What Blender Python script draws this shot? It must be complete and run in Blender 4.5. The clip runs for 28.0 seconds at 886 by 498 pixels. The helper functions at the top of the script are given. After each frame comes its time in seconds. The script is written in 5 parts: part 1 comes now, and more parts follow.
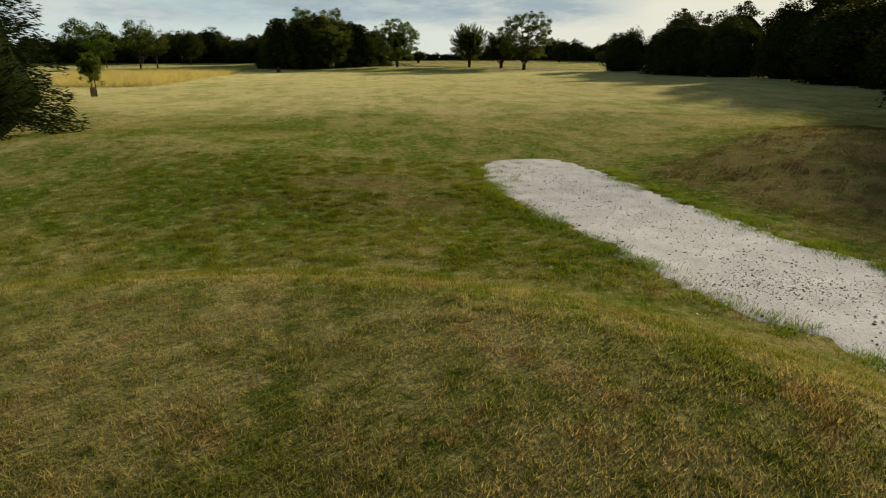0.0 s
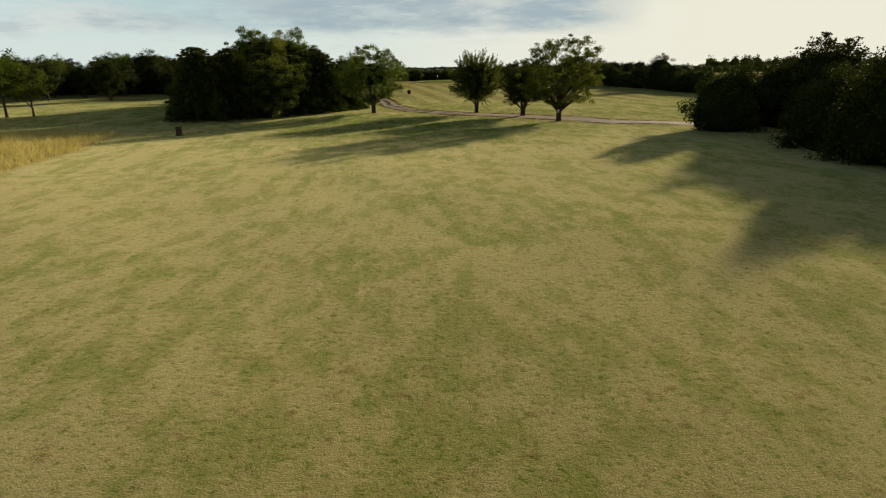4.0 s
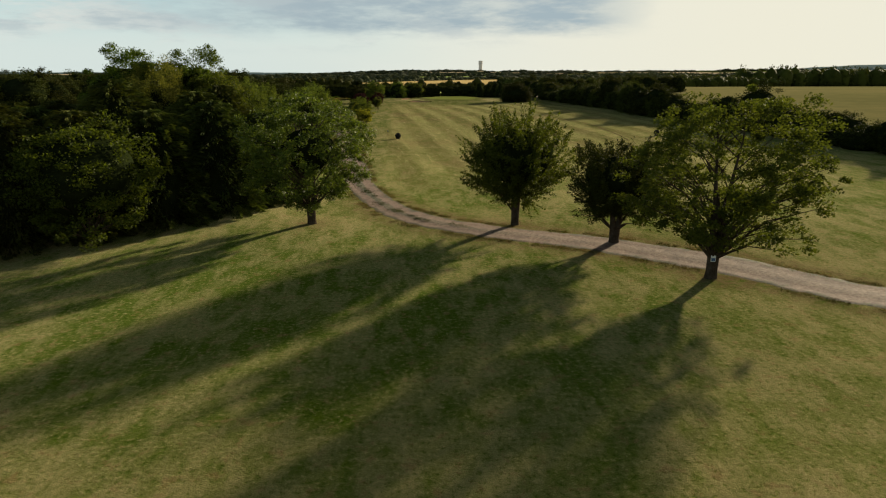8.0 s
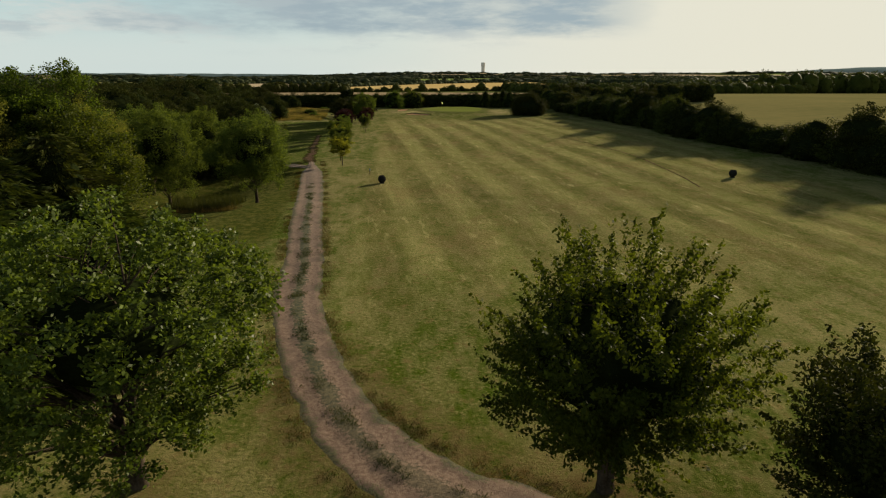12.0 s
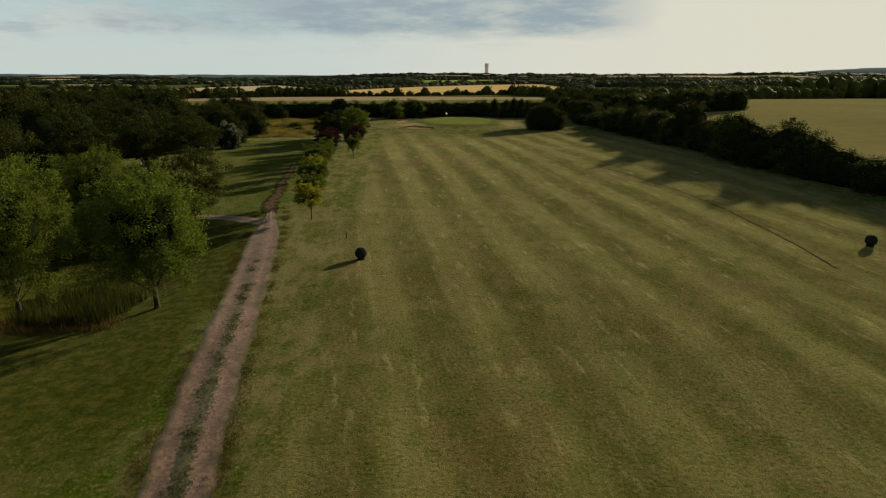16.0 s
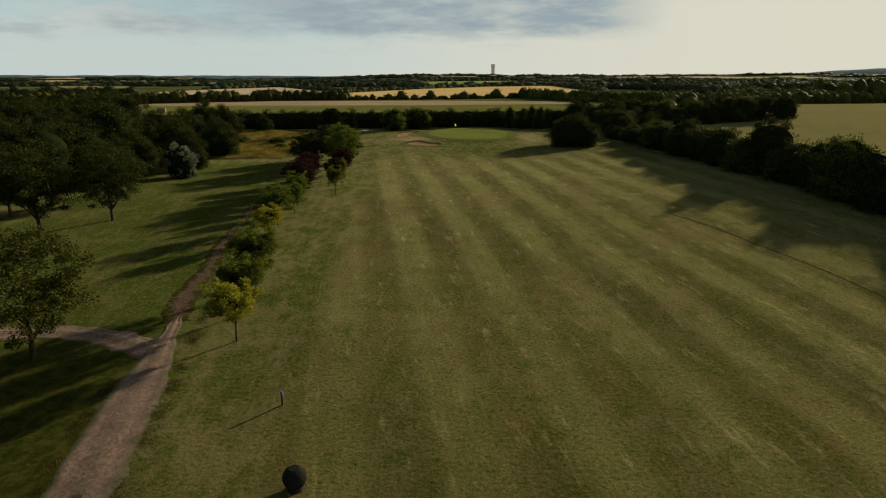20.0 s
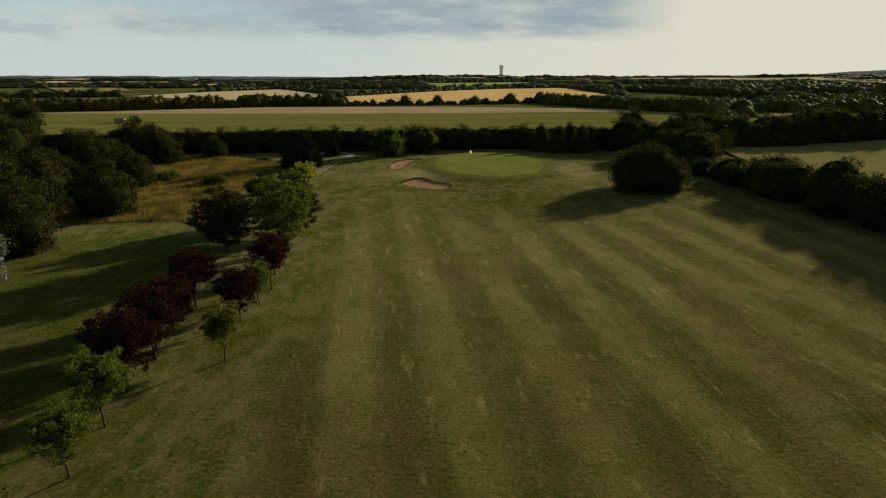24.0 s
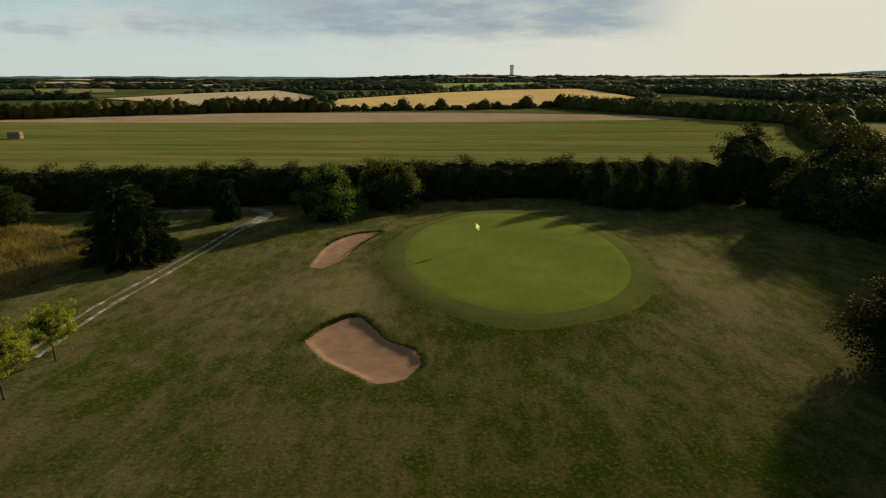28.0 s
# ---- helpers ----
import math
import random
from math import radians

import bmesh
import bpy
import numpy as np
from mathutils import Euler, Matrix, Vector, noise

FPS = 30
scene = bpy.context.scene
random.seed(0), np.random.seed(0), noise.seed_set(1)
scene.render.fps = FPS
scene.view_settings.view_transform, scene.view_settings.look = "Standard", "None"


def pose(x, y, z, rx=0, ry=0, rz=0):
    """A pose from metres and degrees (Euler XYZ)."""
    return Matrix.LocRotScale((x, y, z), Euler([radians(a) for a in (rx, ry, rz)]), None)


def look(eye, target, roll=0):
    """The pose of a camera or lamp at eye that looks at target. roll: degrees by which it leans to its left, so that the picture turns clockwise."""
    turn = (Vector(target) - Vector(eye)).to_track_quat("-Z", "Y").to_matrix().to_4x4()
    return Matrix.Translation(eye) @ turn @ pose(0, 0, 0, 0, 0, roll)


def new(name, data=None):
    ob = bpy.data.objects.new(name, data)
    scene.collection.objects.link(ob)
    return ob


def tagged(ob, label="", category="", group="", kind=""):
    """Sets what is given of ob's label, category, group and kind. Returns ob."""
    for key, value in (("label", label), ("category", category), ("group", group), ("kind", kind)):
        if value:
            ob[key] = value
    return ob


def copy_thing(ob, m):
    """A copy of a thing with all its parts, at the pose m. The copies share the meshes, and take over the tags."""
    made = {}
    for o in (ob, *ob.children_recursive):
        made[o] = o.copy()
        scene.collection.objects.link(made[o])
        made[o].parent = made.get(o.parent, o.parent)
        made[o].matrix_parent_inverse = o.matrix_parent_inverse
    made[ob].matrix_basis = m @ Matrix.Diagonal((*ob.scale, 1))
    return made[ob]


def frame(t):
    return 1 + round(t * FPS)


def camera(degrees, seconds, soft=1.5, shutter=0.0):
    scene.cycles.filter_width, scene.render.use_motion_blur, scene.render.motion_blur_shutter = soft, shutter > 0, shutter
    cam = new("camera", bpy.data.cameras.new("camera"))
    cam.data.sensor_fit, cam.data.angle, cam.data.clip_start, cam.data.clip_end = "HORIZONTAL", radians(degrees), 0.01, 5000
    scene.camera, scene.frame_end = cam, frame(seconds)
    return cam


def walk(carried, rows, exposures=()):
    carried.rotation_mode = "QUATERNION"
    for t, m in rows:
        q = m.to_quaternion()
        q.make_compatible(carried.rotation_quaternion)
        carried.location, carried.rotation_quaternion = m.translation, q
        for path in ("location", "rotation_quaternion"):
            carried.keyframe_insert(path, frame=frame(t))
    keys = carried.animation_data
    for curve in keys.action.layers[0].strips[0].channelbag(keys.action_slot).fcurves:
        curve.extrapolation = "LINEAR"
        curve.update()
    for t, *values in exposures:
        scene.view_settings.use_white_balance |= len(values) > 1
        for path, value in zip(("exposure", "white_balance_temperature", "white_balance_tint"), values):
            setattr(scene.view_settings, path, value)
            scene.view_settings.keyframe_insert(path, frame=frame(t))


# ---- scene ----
cam = camera(74.0, 28.0, 1.2)
PATH = [
    (0.0, (-2.84, -60.98, 1.33), (-2.68, -51.82, -1.54), -0.20),
    (0.5, (-2.73, -58.46, 1.63), (-2.58, -49.31, -1.25), -0.26),
    (1.0, (-2.63, -55.31, 2.13), (-2.48, -46.15, -0.74), -0.30),
    (1.5, (-2.57, -51.35, 2.75), (-2.43, -42.19, -0.12), -0.34),
    (2.0, (-2.56, -46.59, 3.40), (-2.43, -37.42, 0.55), -0.43),
    (2.5, (-2.45, -41.09, 4.11), (-2.33, -31.92, 1.28), -0.51),
    (3.0, (-2.18, -35.07, 4.80), (-2.05, -25.89, 2.00), -0.59),
    (3.5, (-1.85, -28.79, 5.43), (-1.71, -19.60, 2.67), -0.70),
    (5.5, (-0.97, -3.42, 9.00), (-0.81, 5.77, 6.24), -0.00),
    (6.0, (-1.00, 2.34, 9.48), (-0.85, 11.54, 6.73), -0.06),
    (6.5, (-1.01, 7.81, 9.93), (-0.88, 17.01, 7.19), -0.09),
    (7.0, (-1.03, 12.83, 10.35), (-0.90, 22.03, 7.60), -0.10),
    (7.5, (-1.00, 17.39, 10.73), (-0.88, 26.59, 7.99), -0.10),
    (8.0, (-0.89, 21.54, 11.10), (-0.78, 30.74, 8.36), -0.10),
    (8.5, (-0.77, 25.34, 11.44), (-0.66, 34.55, 8.71), -0.10),
    (9.0, (-0.68, 28.89, 11.75), (-0.57, 38.09, 9.02), -0.09),
    (9.5, (-0.62, 32.19, 12.01), (-0.51, 41.40, 9.28), -0.07),
    (10.0, (-0.54, 35.26, 12.28), (-0.45, 44.47, 9.55), -0.06),
    (10.5, (-0.47, 38.22, 12.55), (-0.38, 47.42, 9.83), -0.07),
    (11.0, (-0.42, 41.10, 12.76), (-0.33, 50.30, 10.04), -0.06),
    (11.5, (-0.39, 43.92, 12.91), (-0.31, 53.13, 10.19), -0.03),
    (12.0, (-0.42, 46.79, 13.08), (-0.34, 56.00, 10.36), -0.01),
    (12.5, (-0.50, 49.66, 13.31), (-0.42, 58.86, 10.59), -0.00),
    (14.5, (-0.50, 60.58, 14.15), (-0.44, 69.78, 11.44), -0.00),
    (15.0, (-0.53, 63.25, 14.37), (-0.48, 72.46, 11.66), -0.01),
    (15.5, (-0.55, 65.99, 14.59), (-0.51, 75.20, 11.88), -0.03),
    (16.0, (-0.59, 68.81, 14.79), (-0.56, 78.02, 12.08), -0.04),
    (16.5, (-0.65, 71.67, 14.99), (-0.62, 80.88, 12.27), -0.03),
    (17.0, (-0.70, 74.54, 15.14), (-0.69, 83.75, 12.42), -0.01),
    (17.5, (-0.76, 77.42, 15.24), (-0.76, 86.63, 12.53), -0.03),
    (18.0, (-0.85, 80.35, 15.32), (-0.85, 89.56, 12.61), -0.07),
    (18.5, (-0.93, 83.32, 15.42), (-0.94, 92.53, 12.71), -0.09),
    (19.0, (-0.98, 86.28, 15.56), (-1.01, 95.49, 12.86), -0.07),
    (19.5, (-1.04, 89.29, 15.75), (-1.08, 98.50, 13.05), -0.06),
    (20.0, (-1.11, 92.51, 15.93), (-1.17, 101.72, 13.23), -0.08),
    (20.5, (-1.23, 96.05, 16.08), (-1.30, 105.26, 13.37), -0.12),
    (21.0, (-1.43, 99.95, 16.21), (-1.52, 109.16, 13.50), -0.17),
    (21.5, (-1.72, 104.09, 16.33), (-1.81, 113.30, 13.63), -0.20),
    (23.5, (-2.01, 125.96, 17.24), (-2.16, 135.17, 14.55), -0.10),
    (24.0, (-1.97, 132.30, 17.30), (-2.14, 141.51, 14.61), -0.04),
    (24.5, (-2.01, 139.04, 17.34), (-2.21, 148.25, 14.65), -0.01),
    (25.0, (-2.11, 146.09, 17.36), (-2.33, 155.31, 14.68), -0.03),
    (25.5, (-2.21, 153.11, 17.35), (-2.45, 162.33, 14.66), -0.04),
    (26.0, (-2.23, 159.89, 17.32), (-2.50, 169.11, 14.62), -0.06),
    (26.5, (-2.03, 166.46, 17.29), (-2.32, 175.67, 14.60), -0.07),
    (27.0, (-1.55, 172.96, 17.29), (-1.85, 182.17, 14.59), -0.07),
    (27.5, (-0.92, 179.37, 17.30), (-1.23, 188.58, 14.61), -0.07),
    (28.0, (-0.31, 185.62, 17.32), (-0.63, 194.83, 14.63), -0.10),
]
walk(cam, [(t, look(e, g, r)) for t, e, g, r in PATH],
     exposures=[(0,.62),(1,.54),(2,.48),(3.2,.62),(6.5,.74),(8.5,.68),(12.5,.58),(15,.46),(20,.40),(28,.46)])

# ---- light ----
SUN_AZ, SUN_EL = radians(42.5), radians(14.5)      # azimuth clockwise from +Y
sun_dir = Vector((math.sin(SUN_AZ) * math.cos(SUN_EL), math.cos(SUN_AZ) * math.cos(SUN_EL), math.sin(SUN_EL)))
sun = new("sun", bpy.data.lights.new("sun", "SUN"))
sun.data.energy, sun.data.angle, sun.data.color = 5.0, radians(1.8), (1.0, 0.86, 0.60)
sun.matrix_world = look(sun_dir * 200, (0, 0, 0))


def nodes_of(tree):
    """Short names for adding and linking nodes."""
    tree.nodes.clear()

    def add(kind, **inputs):
        n = tree.nodes.new(kind)
        for key, value in inputs.items():
            key = key.replace("_", " ")
            if key in n.inputs:
                sock = n.inputs[key]
                if isinstance(value, bpy.types.NodeSocket):
                    tree.links.new(value, sock)
                else:
                    sock.default_value = value
        return n

    def math_(op, a, b=0.0, c=0.0, clamp=False):
        n = tree.nodes.new("ShaderNodeMath")
        n.operation, n.use_clamp = op, clamp
        for i, v in enumerate((a, b, c)):
            if isinstance(v, bpy.types.NodeSocket):
                tree.links.new(v, n.inputs[i])
            else:
                n.inputs[i].default_value = v
        return n.outputs[0]

    def ramp(v, lo, hi, a=0.0, b=1.0):
        n = tree.nodes.new("ShaderNodeMapRange")
        n.interpolation_type = "SMOOTHSTEP"
        for key, val in (("Value", v), ("From Min", lo), ("From Max", hi), ("To Min", a), ("To Max", b)):
            if isinstance(val, bpy.types.NodeSocket):
                tree.links.new(val, n.inputs[key])
            else:
                n.inputs[key].default_value = val
        return n.outputs[0]

    def mix(f, a, b, blend="MIX"):
        n = tree.nodes.new("ShaderNodeMix")
        n.data_type, n.blend_type = "RGBA", blend
        for i, v in ((0, f), (6, a), (7, b)):
            if isinstance(v, bpy.types.NodeSocket):
                tree.links.new(v, n.inputs[i])
            elif isinstance(v, tuple):
                n.inputs[i].default_value = (*v[:3], 1)
            else:
                n.inputs[i].default_value = v
        return n.outputs[2]

    def noise_(vec, scale, detail=4.0, rough=0.55):
        n = tree.nodes.new("ShaderNodeTexNoise")
        tree.links.new(vec, n.inputs["Vector"])
        n.inputs["Scale"].default_value, n.inputs["Detail"].default_value, n.inputs["Roughness"].default_value = scale, detail, rough
        return n.outputs["Fac"]

    def link(a, b):
        tree.links.new(a, b)

    return add, math_, ramp, mix, noise_, link


# sky: a clear evening sky, veiled by pale cloud low down, with one grey bank of cloud ahead
world = bpy.data.worlds.new("world")
scene.world = world
world.use_nodes = True
add, math_, ramp, mix, noise_, link = nodes_of(world.node_tree)
coord = add("ShaderNodeTexCoord").outputs["Generated"]
sky = add("ShaderNodeTexSky")
sky.sky_type, sky.sun_disc = "NISHITA", False
sky.sun_elevation, sky.sun_rotation = SUN_EL, SUN_AZ
sky.air_density, sky.dust_density = 1.2, 1.5
xyz = add("ShaderNodeSeparateXYZ", Vector=coord)
az = math_("ARCTAN2", xyz.outputs["X"], xyz.outputs["Y"])
el = math_("ARCSINE", xyz.outputs["Z"])
flat = add("ShaderNodeCombineXYZ", X=math_("MULTIPLY", az, 1.0), Y=math_("MULTIPLY", el, 4.5))
wisps = noise_(flat.outputs[0], 8.0, 8.0, 0.62)
broad = noise_(flat.outputs[0], 2.2, 3.0, 0.5)
wob = math_("MULTIPLY", math_("SUBTRACT", wisps, 0.5), 0.10)
# pale veil, thickest towards the sun and the horizon
veil = ramp(math_("ADD", math_("ADD", math_("MULTIPLY", az, 0.9), math_("MULTIPLY", broad, 0.5)), math_("MULTIPLY", el, -0.9)), -0.55, 0.36)
low = ramp(el, 0.16, 0.02)
veil = math_("MAXIMUM", veil, math_("MULTIPLY", low, 0.8))
glow = ramp(az, -0.45, 0.55)
cream = mix(glow, (0.68, 0.735, 0.69), (0.80, 0.775, 0.64))
clear = mix(0.75, mix(1.0, sky.outputs[0], (0.10, 0.10, 0.10), "MULTIPLY"), (0.43, 0.68, 0.73))
col = mix(veil, clear, cream)
# loose cloud left of the bank
puff = math_("MULTIPLY", ramp(noise_(flat.outputs[0], 5.2, 8.0, 0.6), 0.47, 0.60), math_("MULTIPLY", ramp(az, 0.25, -0.05), ramp(el, 0.025, 0.075)))
col = mix(math_("MULTIPLY", puff, 0.80), col, mix(ramp(wisps, 0.40, 0.58), (0.43, 0.49, 0.51), (0.68, 0.70, 0.655)))
# the grey bank
e2 = math_("ADD", el, math_("MULTIPLY", wob, 0.32))
a2 = math_("ADD", az, math_("MULTIPLY", wob, 1.6))
bank = math_("MULTIPLY", ramp(e2, 0.050, 0.078), math_("MULTIPLY", ramp(a2, 0.345, 0.235), ramp(a2, -0.62, -0.14)))
bank = math_("MULTIPLY", bank, ramp(e2, 0.50, 0.25))
shade = math_("MULTIPLY", bank, ramp(wisps, 0.32, 0.62, 0.42, 1.0))
col = mix(shade, col, (0.35, 0.435, 0.475))
far_haze = ramp(el, -0.01, -0.05)
col = mix(far_haze, col, (0.12, 0.13, 0.09))
high = ramp(el, 0.14, 0.42)
col = mix(high, col, mix(1.0, sky.outputs[0], (0.114, 0.106, 0.094), "MULTIPLY"))
bg = add("ShaderNodeBackground", Color=col, Strength=0.66)
link(bg.outputs[0], add("ShaderNodeOutputWorld").inputs["Surface"])

# ---- materials ----


def material(name):
    m = bpy.data.materials.new(name)
    m.use_nodes = True
    return m, nodes_of(m.node_tree)


def leaf_material(name, dark, light, glow=0.35, rough=0.75, gloss=0.04, patch=0.45):
    """Leaves: each leaf has its own shade, and light comes through it."""
    m, (add, math_, ramp, mix, noise_, link) = material(name)
    geo = add("ShaderNodeNewGeometry")
    pos = add("ShaderNodeTexCoord").outputs["Object"]
    f = math_("ADD", math_("MULTIPLY", geo.outputs["Random Per Island"], 1.05 - patch), math_("MULTIPLY", noise_(pos, 0.7, 2.0) if patch < 0.5 else ramp(noise_(pos, 0.28, 4.0, 0.65), 0.36, 0.62), patch))
    c = mix(f, dark, light)
    tint = add("ShaderNodeObjectInfo").outputs["Random"]
    hsv = add("ShaderNodeHueSaturation", Color=c, Hue=ramp(tint, 0, 1, 0.485, 0.515), Value=ramp(tint, 0, 1, 0.85, 1.15))
    b = add("ShaderNodeBsdfPrincipled", Base_Color=hsv.outputs[0], Roughness=rough)
    b.inputs["Specular IOR Level"].default_value = gloss
    t = add("ShaderNodeBsdfTranslucent", Color=mix(1.0, hsv.outputs[0], (1.5, 1.45, 0.7), "MULTIPLY"))
    mx = add("ShaderNodeMixShader", Fac=glow)
    link(b.outputs[0], mx.inputs[1])
    link(t.outputs[0], mx.inputs[2])
    link(mx.outputs[0], add("ShaderNodeOutputMaterial").inputs["Surface"])
    return m


def rough_material(name, a, b, scale, spots=None, bump=0.3, rough=0.9, fine=12.0, sheen=0.0):
    """A matt surface with coarse and fine variation and relief."""
    m, (add, math_, ramp, mix, noise_, link) = material(name)
    pos = add("ShaderNodeTexCoord").outputs["Object"]
    n1, n2 = noise_(pos, scale), noise_(pos, scale * fine, 5.0, 0.65)
    c = mix(ramp(math_("ADD", math_("MULTIPLY", n1, 0.55), math_("MULTIPLY", n2, 0.45)), 0.32, 0.68), a, b)
    if spots:
        c = mix(ramp(noise_(pos, scale * fine * 2.3, 2.0), 0.62, 0.70), c, spots)
    bp = add("ShaderNodeBump", Strength=bump, Distance=0.03, Height=n2)
    p = add("ShaderNodeBsdfPrincipled", Base_Color=c, Roughness=rough, Normal=bp.outputs[0])
    p.inputs["Specular IOR Level"].default_value = 0.0
    p.inputs["Sheen Weight"].default_value, p.inputs["Sheen Roughness"].default_value = sheen, 0.6
    p.inputs["Sheen Tint"].default_value = (1.0, 0.86, 0.46, 1)
    link(p.outputs[0], add("ShaderNodeOutputMaterial").inputs["Surface"])
    return m


def turf_colour(add, math_, ramp, mix, noise_):
    """Colour and relief of mown, drought-dry grass: green and straw patches, mowing stripes on the fairway, gold where it is left to grow."""
    pos = add("ShaderNodeTexCoord").outputs["Object"]
    sp = add("ShaderNodeSeparateXYZ", Vector=pos)
    x, y = sp.outputs["X"], sp.outputs["Y"]
    pos = add("ShaderNodeCombineXYZ", X=x, Y=y).outputs[0]
    fair, lush_shade, gold, bare, far = (add("ShaderNodeAttribute") for _ in range(5))
    fair.attribute_name, lush_shade.attribute_name, gold.attribute_name, bare.attribute_name, far.attribute_name = "fairway", "lush_shade", "gold", "bare", "far"
    fair, lush_shade, gold, bare, far = (a.outputs["Fac"] for a in (fair, lush_shade, gold, bare, far))
    big, mid, clods = noise_(pos, 0.06, 3.0), noise_(pos, 0.38, 4.0, 0.6), noise_(pos, 1.5, 5.0, 0.68)
    fine, blade = noise_(pos, 5.0, 5.0, 0.68), noise_(pos, 24.0, 4.0, 0.7)
    # streaks that the mower leaves along the fairway
    run = add("ShaderNodeCombineXYZ", X=math_("ADD", math_("MULTIPLY", x, 1.3), math_("MULTIPLY", y, 0.195)), Y=math_("MULTIPLY", y, 0.10))
    streak = noise_(run.outputs[0], 1.0, 5.0, 0.65)
    across = math_("ADD", x, math_("MULTIPLY", y, 0.15))
    stripe = ramp(math_("SINE", math_("ADD", math_("MULTIPLY", across, 1.18), math_("MULTIPLY", big, 1.6))), -0.6, 0.6)
    dry = math_("ADD", math_("ADD", math_("MULTIPLY", big, 0.26), math_("MULTIPLY", mid, 0.34)), math_("ADD", math_("MULTIPLY", clods, 0.36), math_("MULTIPLY", streak, 0.30)))
    dry = math_("ADD", dry, math_("MULTIPLY", math_("SUBTRACT", stripe, 0.5), math_("MULTIPLY", fair, 0.045)))
    dry = math_("SUBTRACT", dry, math_("MULTIPLY", lush_shade, 0.13))
    f = ramp(dry, 0.49, 0.76)
    soft = add("ShaderNodeCombineXYZ", X=x, Y=math_("MULTIPLY", y, 0.55)).outputs[0]
    mottle = math_("ADD", math_("MULTIPLY", noise_(soft, 0.33, 3.0, 0.6), 0.5), math_("MULTIPLY", noise_(soft, 1.1, 4.0, 0.6), 0.5))
    f = math_("ADD", math_("MULTIPLY", f, 0.45), math_("MULTIPLY", ramp(mottle, 0.42, 0.58), 0.60))
    f = math_("SUBTRACT", f, math_("MULTIPLY", lush_shade, 0.30), 0.0, True)
    c = mix(f, (0.060, 0.088, 0.004), (0.208, 0.172, 0.098))
    c = mix(math_("MULTIPLY", fair, 0.55), c, mix(mottle, (0.118, 0.114, 0.032), (0.226, 0.176, 0.088)))
    c = mix(math_("MULTIPLY", ramp(lush_shade, 0.0, -0.6), 0.75), c, mix(f, (0.106, 0.142, 0.014), (0.312, 0.250, 0.146)))
    c = mix(math_("MULTIPLY", math_("MULTIPLY", stripe, streak), math_("MULTIPLY", fair, 0.55)), c, (0.25, 0.230, 0.105))
    clip = add("ShaderNodeCombineXYZ", X=math_("MULTIPLY", across, 1.25), Y=math_("MULTIPLY", y, 0.27))
    c = mix(math_("MULTIPLY", ramp(noise_(soft, 0.16, 4.0, 0.65), 0.50, 0.64), math_("MULTIPLY", fair, 0.36)), c, (0.175, 0.104, 0.060))
    c = mix(math_("MULTIPLY", ramp(noise_(clip.outputs[0], 1.0, 5.0, 0.7), 0.55, 0.70), math_("ADD", math_("MULTIPLY", fair, 0.42), 0.12)), c, (0.42, 0.345, 0.215))
    c = mix(math_("MULTIPLY", ramp(noise_(pos, 0.55, 5.0, 0.7), 0.53, 0.66), math_("MULTIPLY", fair, 0.55)), c, (0.070, 0.098, 0.012))
    c = mix(math_("MULTIPLY", ramp(fine, 0.53, 0.66), 0.55), c, (0.30, 0.235, 0.145))
    c = mix(math_("MULTIPLY", ramp(clods, 0.55, 0.66), 0.55), c, (0.175, 0.106, 0.058))
    c = mix(math_("MULTIPLY", ramp(fine, 0.48, 0.35), 0.85), c, mix(1.0, c, (0.45, 0.62, 0.25), "MULTIPLY"))
    # lushest turf: greener, and darkened with tree shade put into its colour
    c = mix(math_("MULTIPLY", ramp(lush_shade, 0.75, 1.2), 0.90), c, mix(ramp(clods, 0.4, 0.62), (0.033, 0.042, 0.006), (0.088, 0.082, 0.017)))
    golden = mix(ramp(math_("ADD", math_("MULTIPLY", mid, 0.6), math_("MULTIPLY", fine, 0.4)), 0.38, 0.62), (0.09, 0.076, 0.024), (0.26, 0.190, 0.082))
    golden = mix(ramp(mid, 0.50, 0.64, 0.0, 0.7), golden, (0.062, 0.070, 0.016))
    c = mix(gold, c, golden)
    c = mix(math_("MULTIPLY", bare, ramp(math_("ADD", math_("MULTIPLY", clods, 0.6), math_("MULTIPLY", fine, 0.4)), 0.36, 0.58)), c, mix(fine, (0.070, 0.045, 0.024), (0.165, 0.112, 0.068)))
    woods = mix(ramp(noise_(pos, 0.02, 4.0), 0.4, 0.6), (0.030, 0.042, 0.014), (0.070, 0.080, 0.026))
    c = mix(far, c, woods)
    lane = ramp(math_("ADD", math_("SINE", math_("ADD", math_("MULTIPLY", across, 1.18), math_("MULTIPLY", big, 1.2))), math_("MULTIPLY", math_("SUBTRACT", streak, 0.5), 2.6)), -0.9, 0.9)
    lane = math_("ADD", math_("MULTIPLY", math_("SUBTRACT", lane, 0.5), math_("MULTIPLY", fair, ramp(noise_(pos, 0.045, 2.0), 0.38, 0.62, 0.05, 0.32))), 1.0)
    hsv = add("ShaderNodeHueSaturation", Color=c, Value=lane)
    return hsv.outputs[0], fine, blade


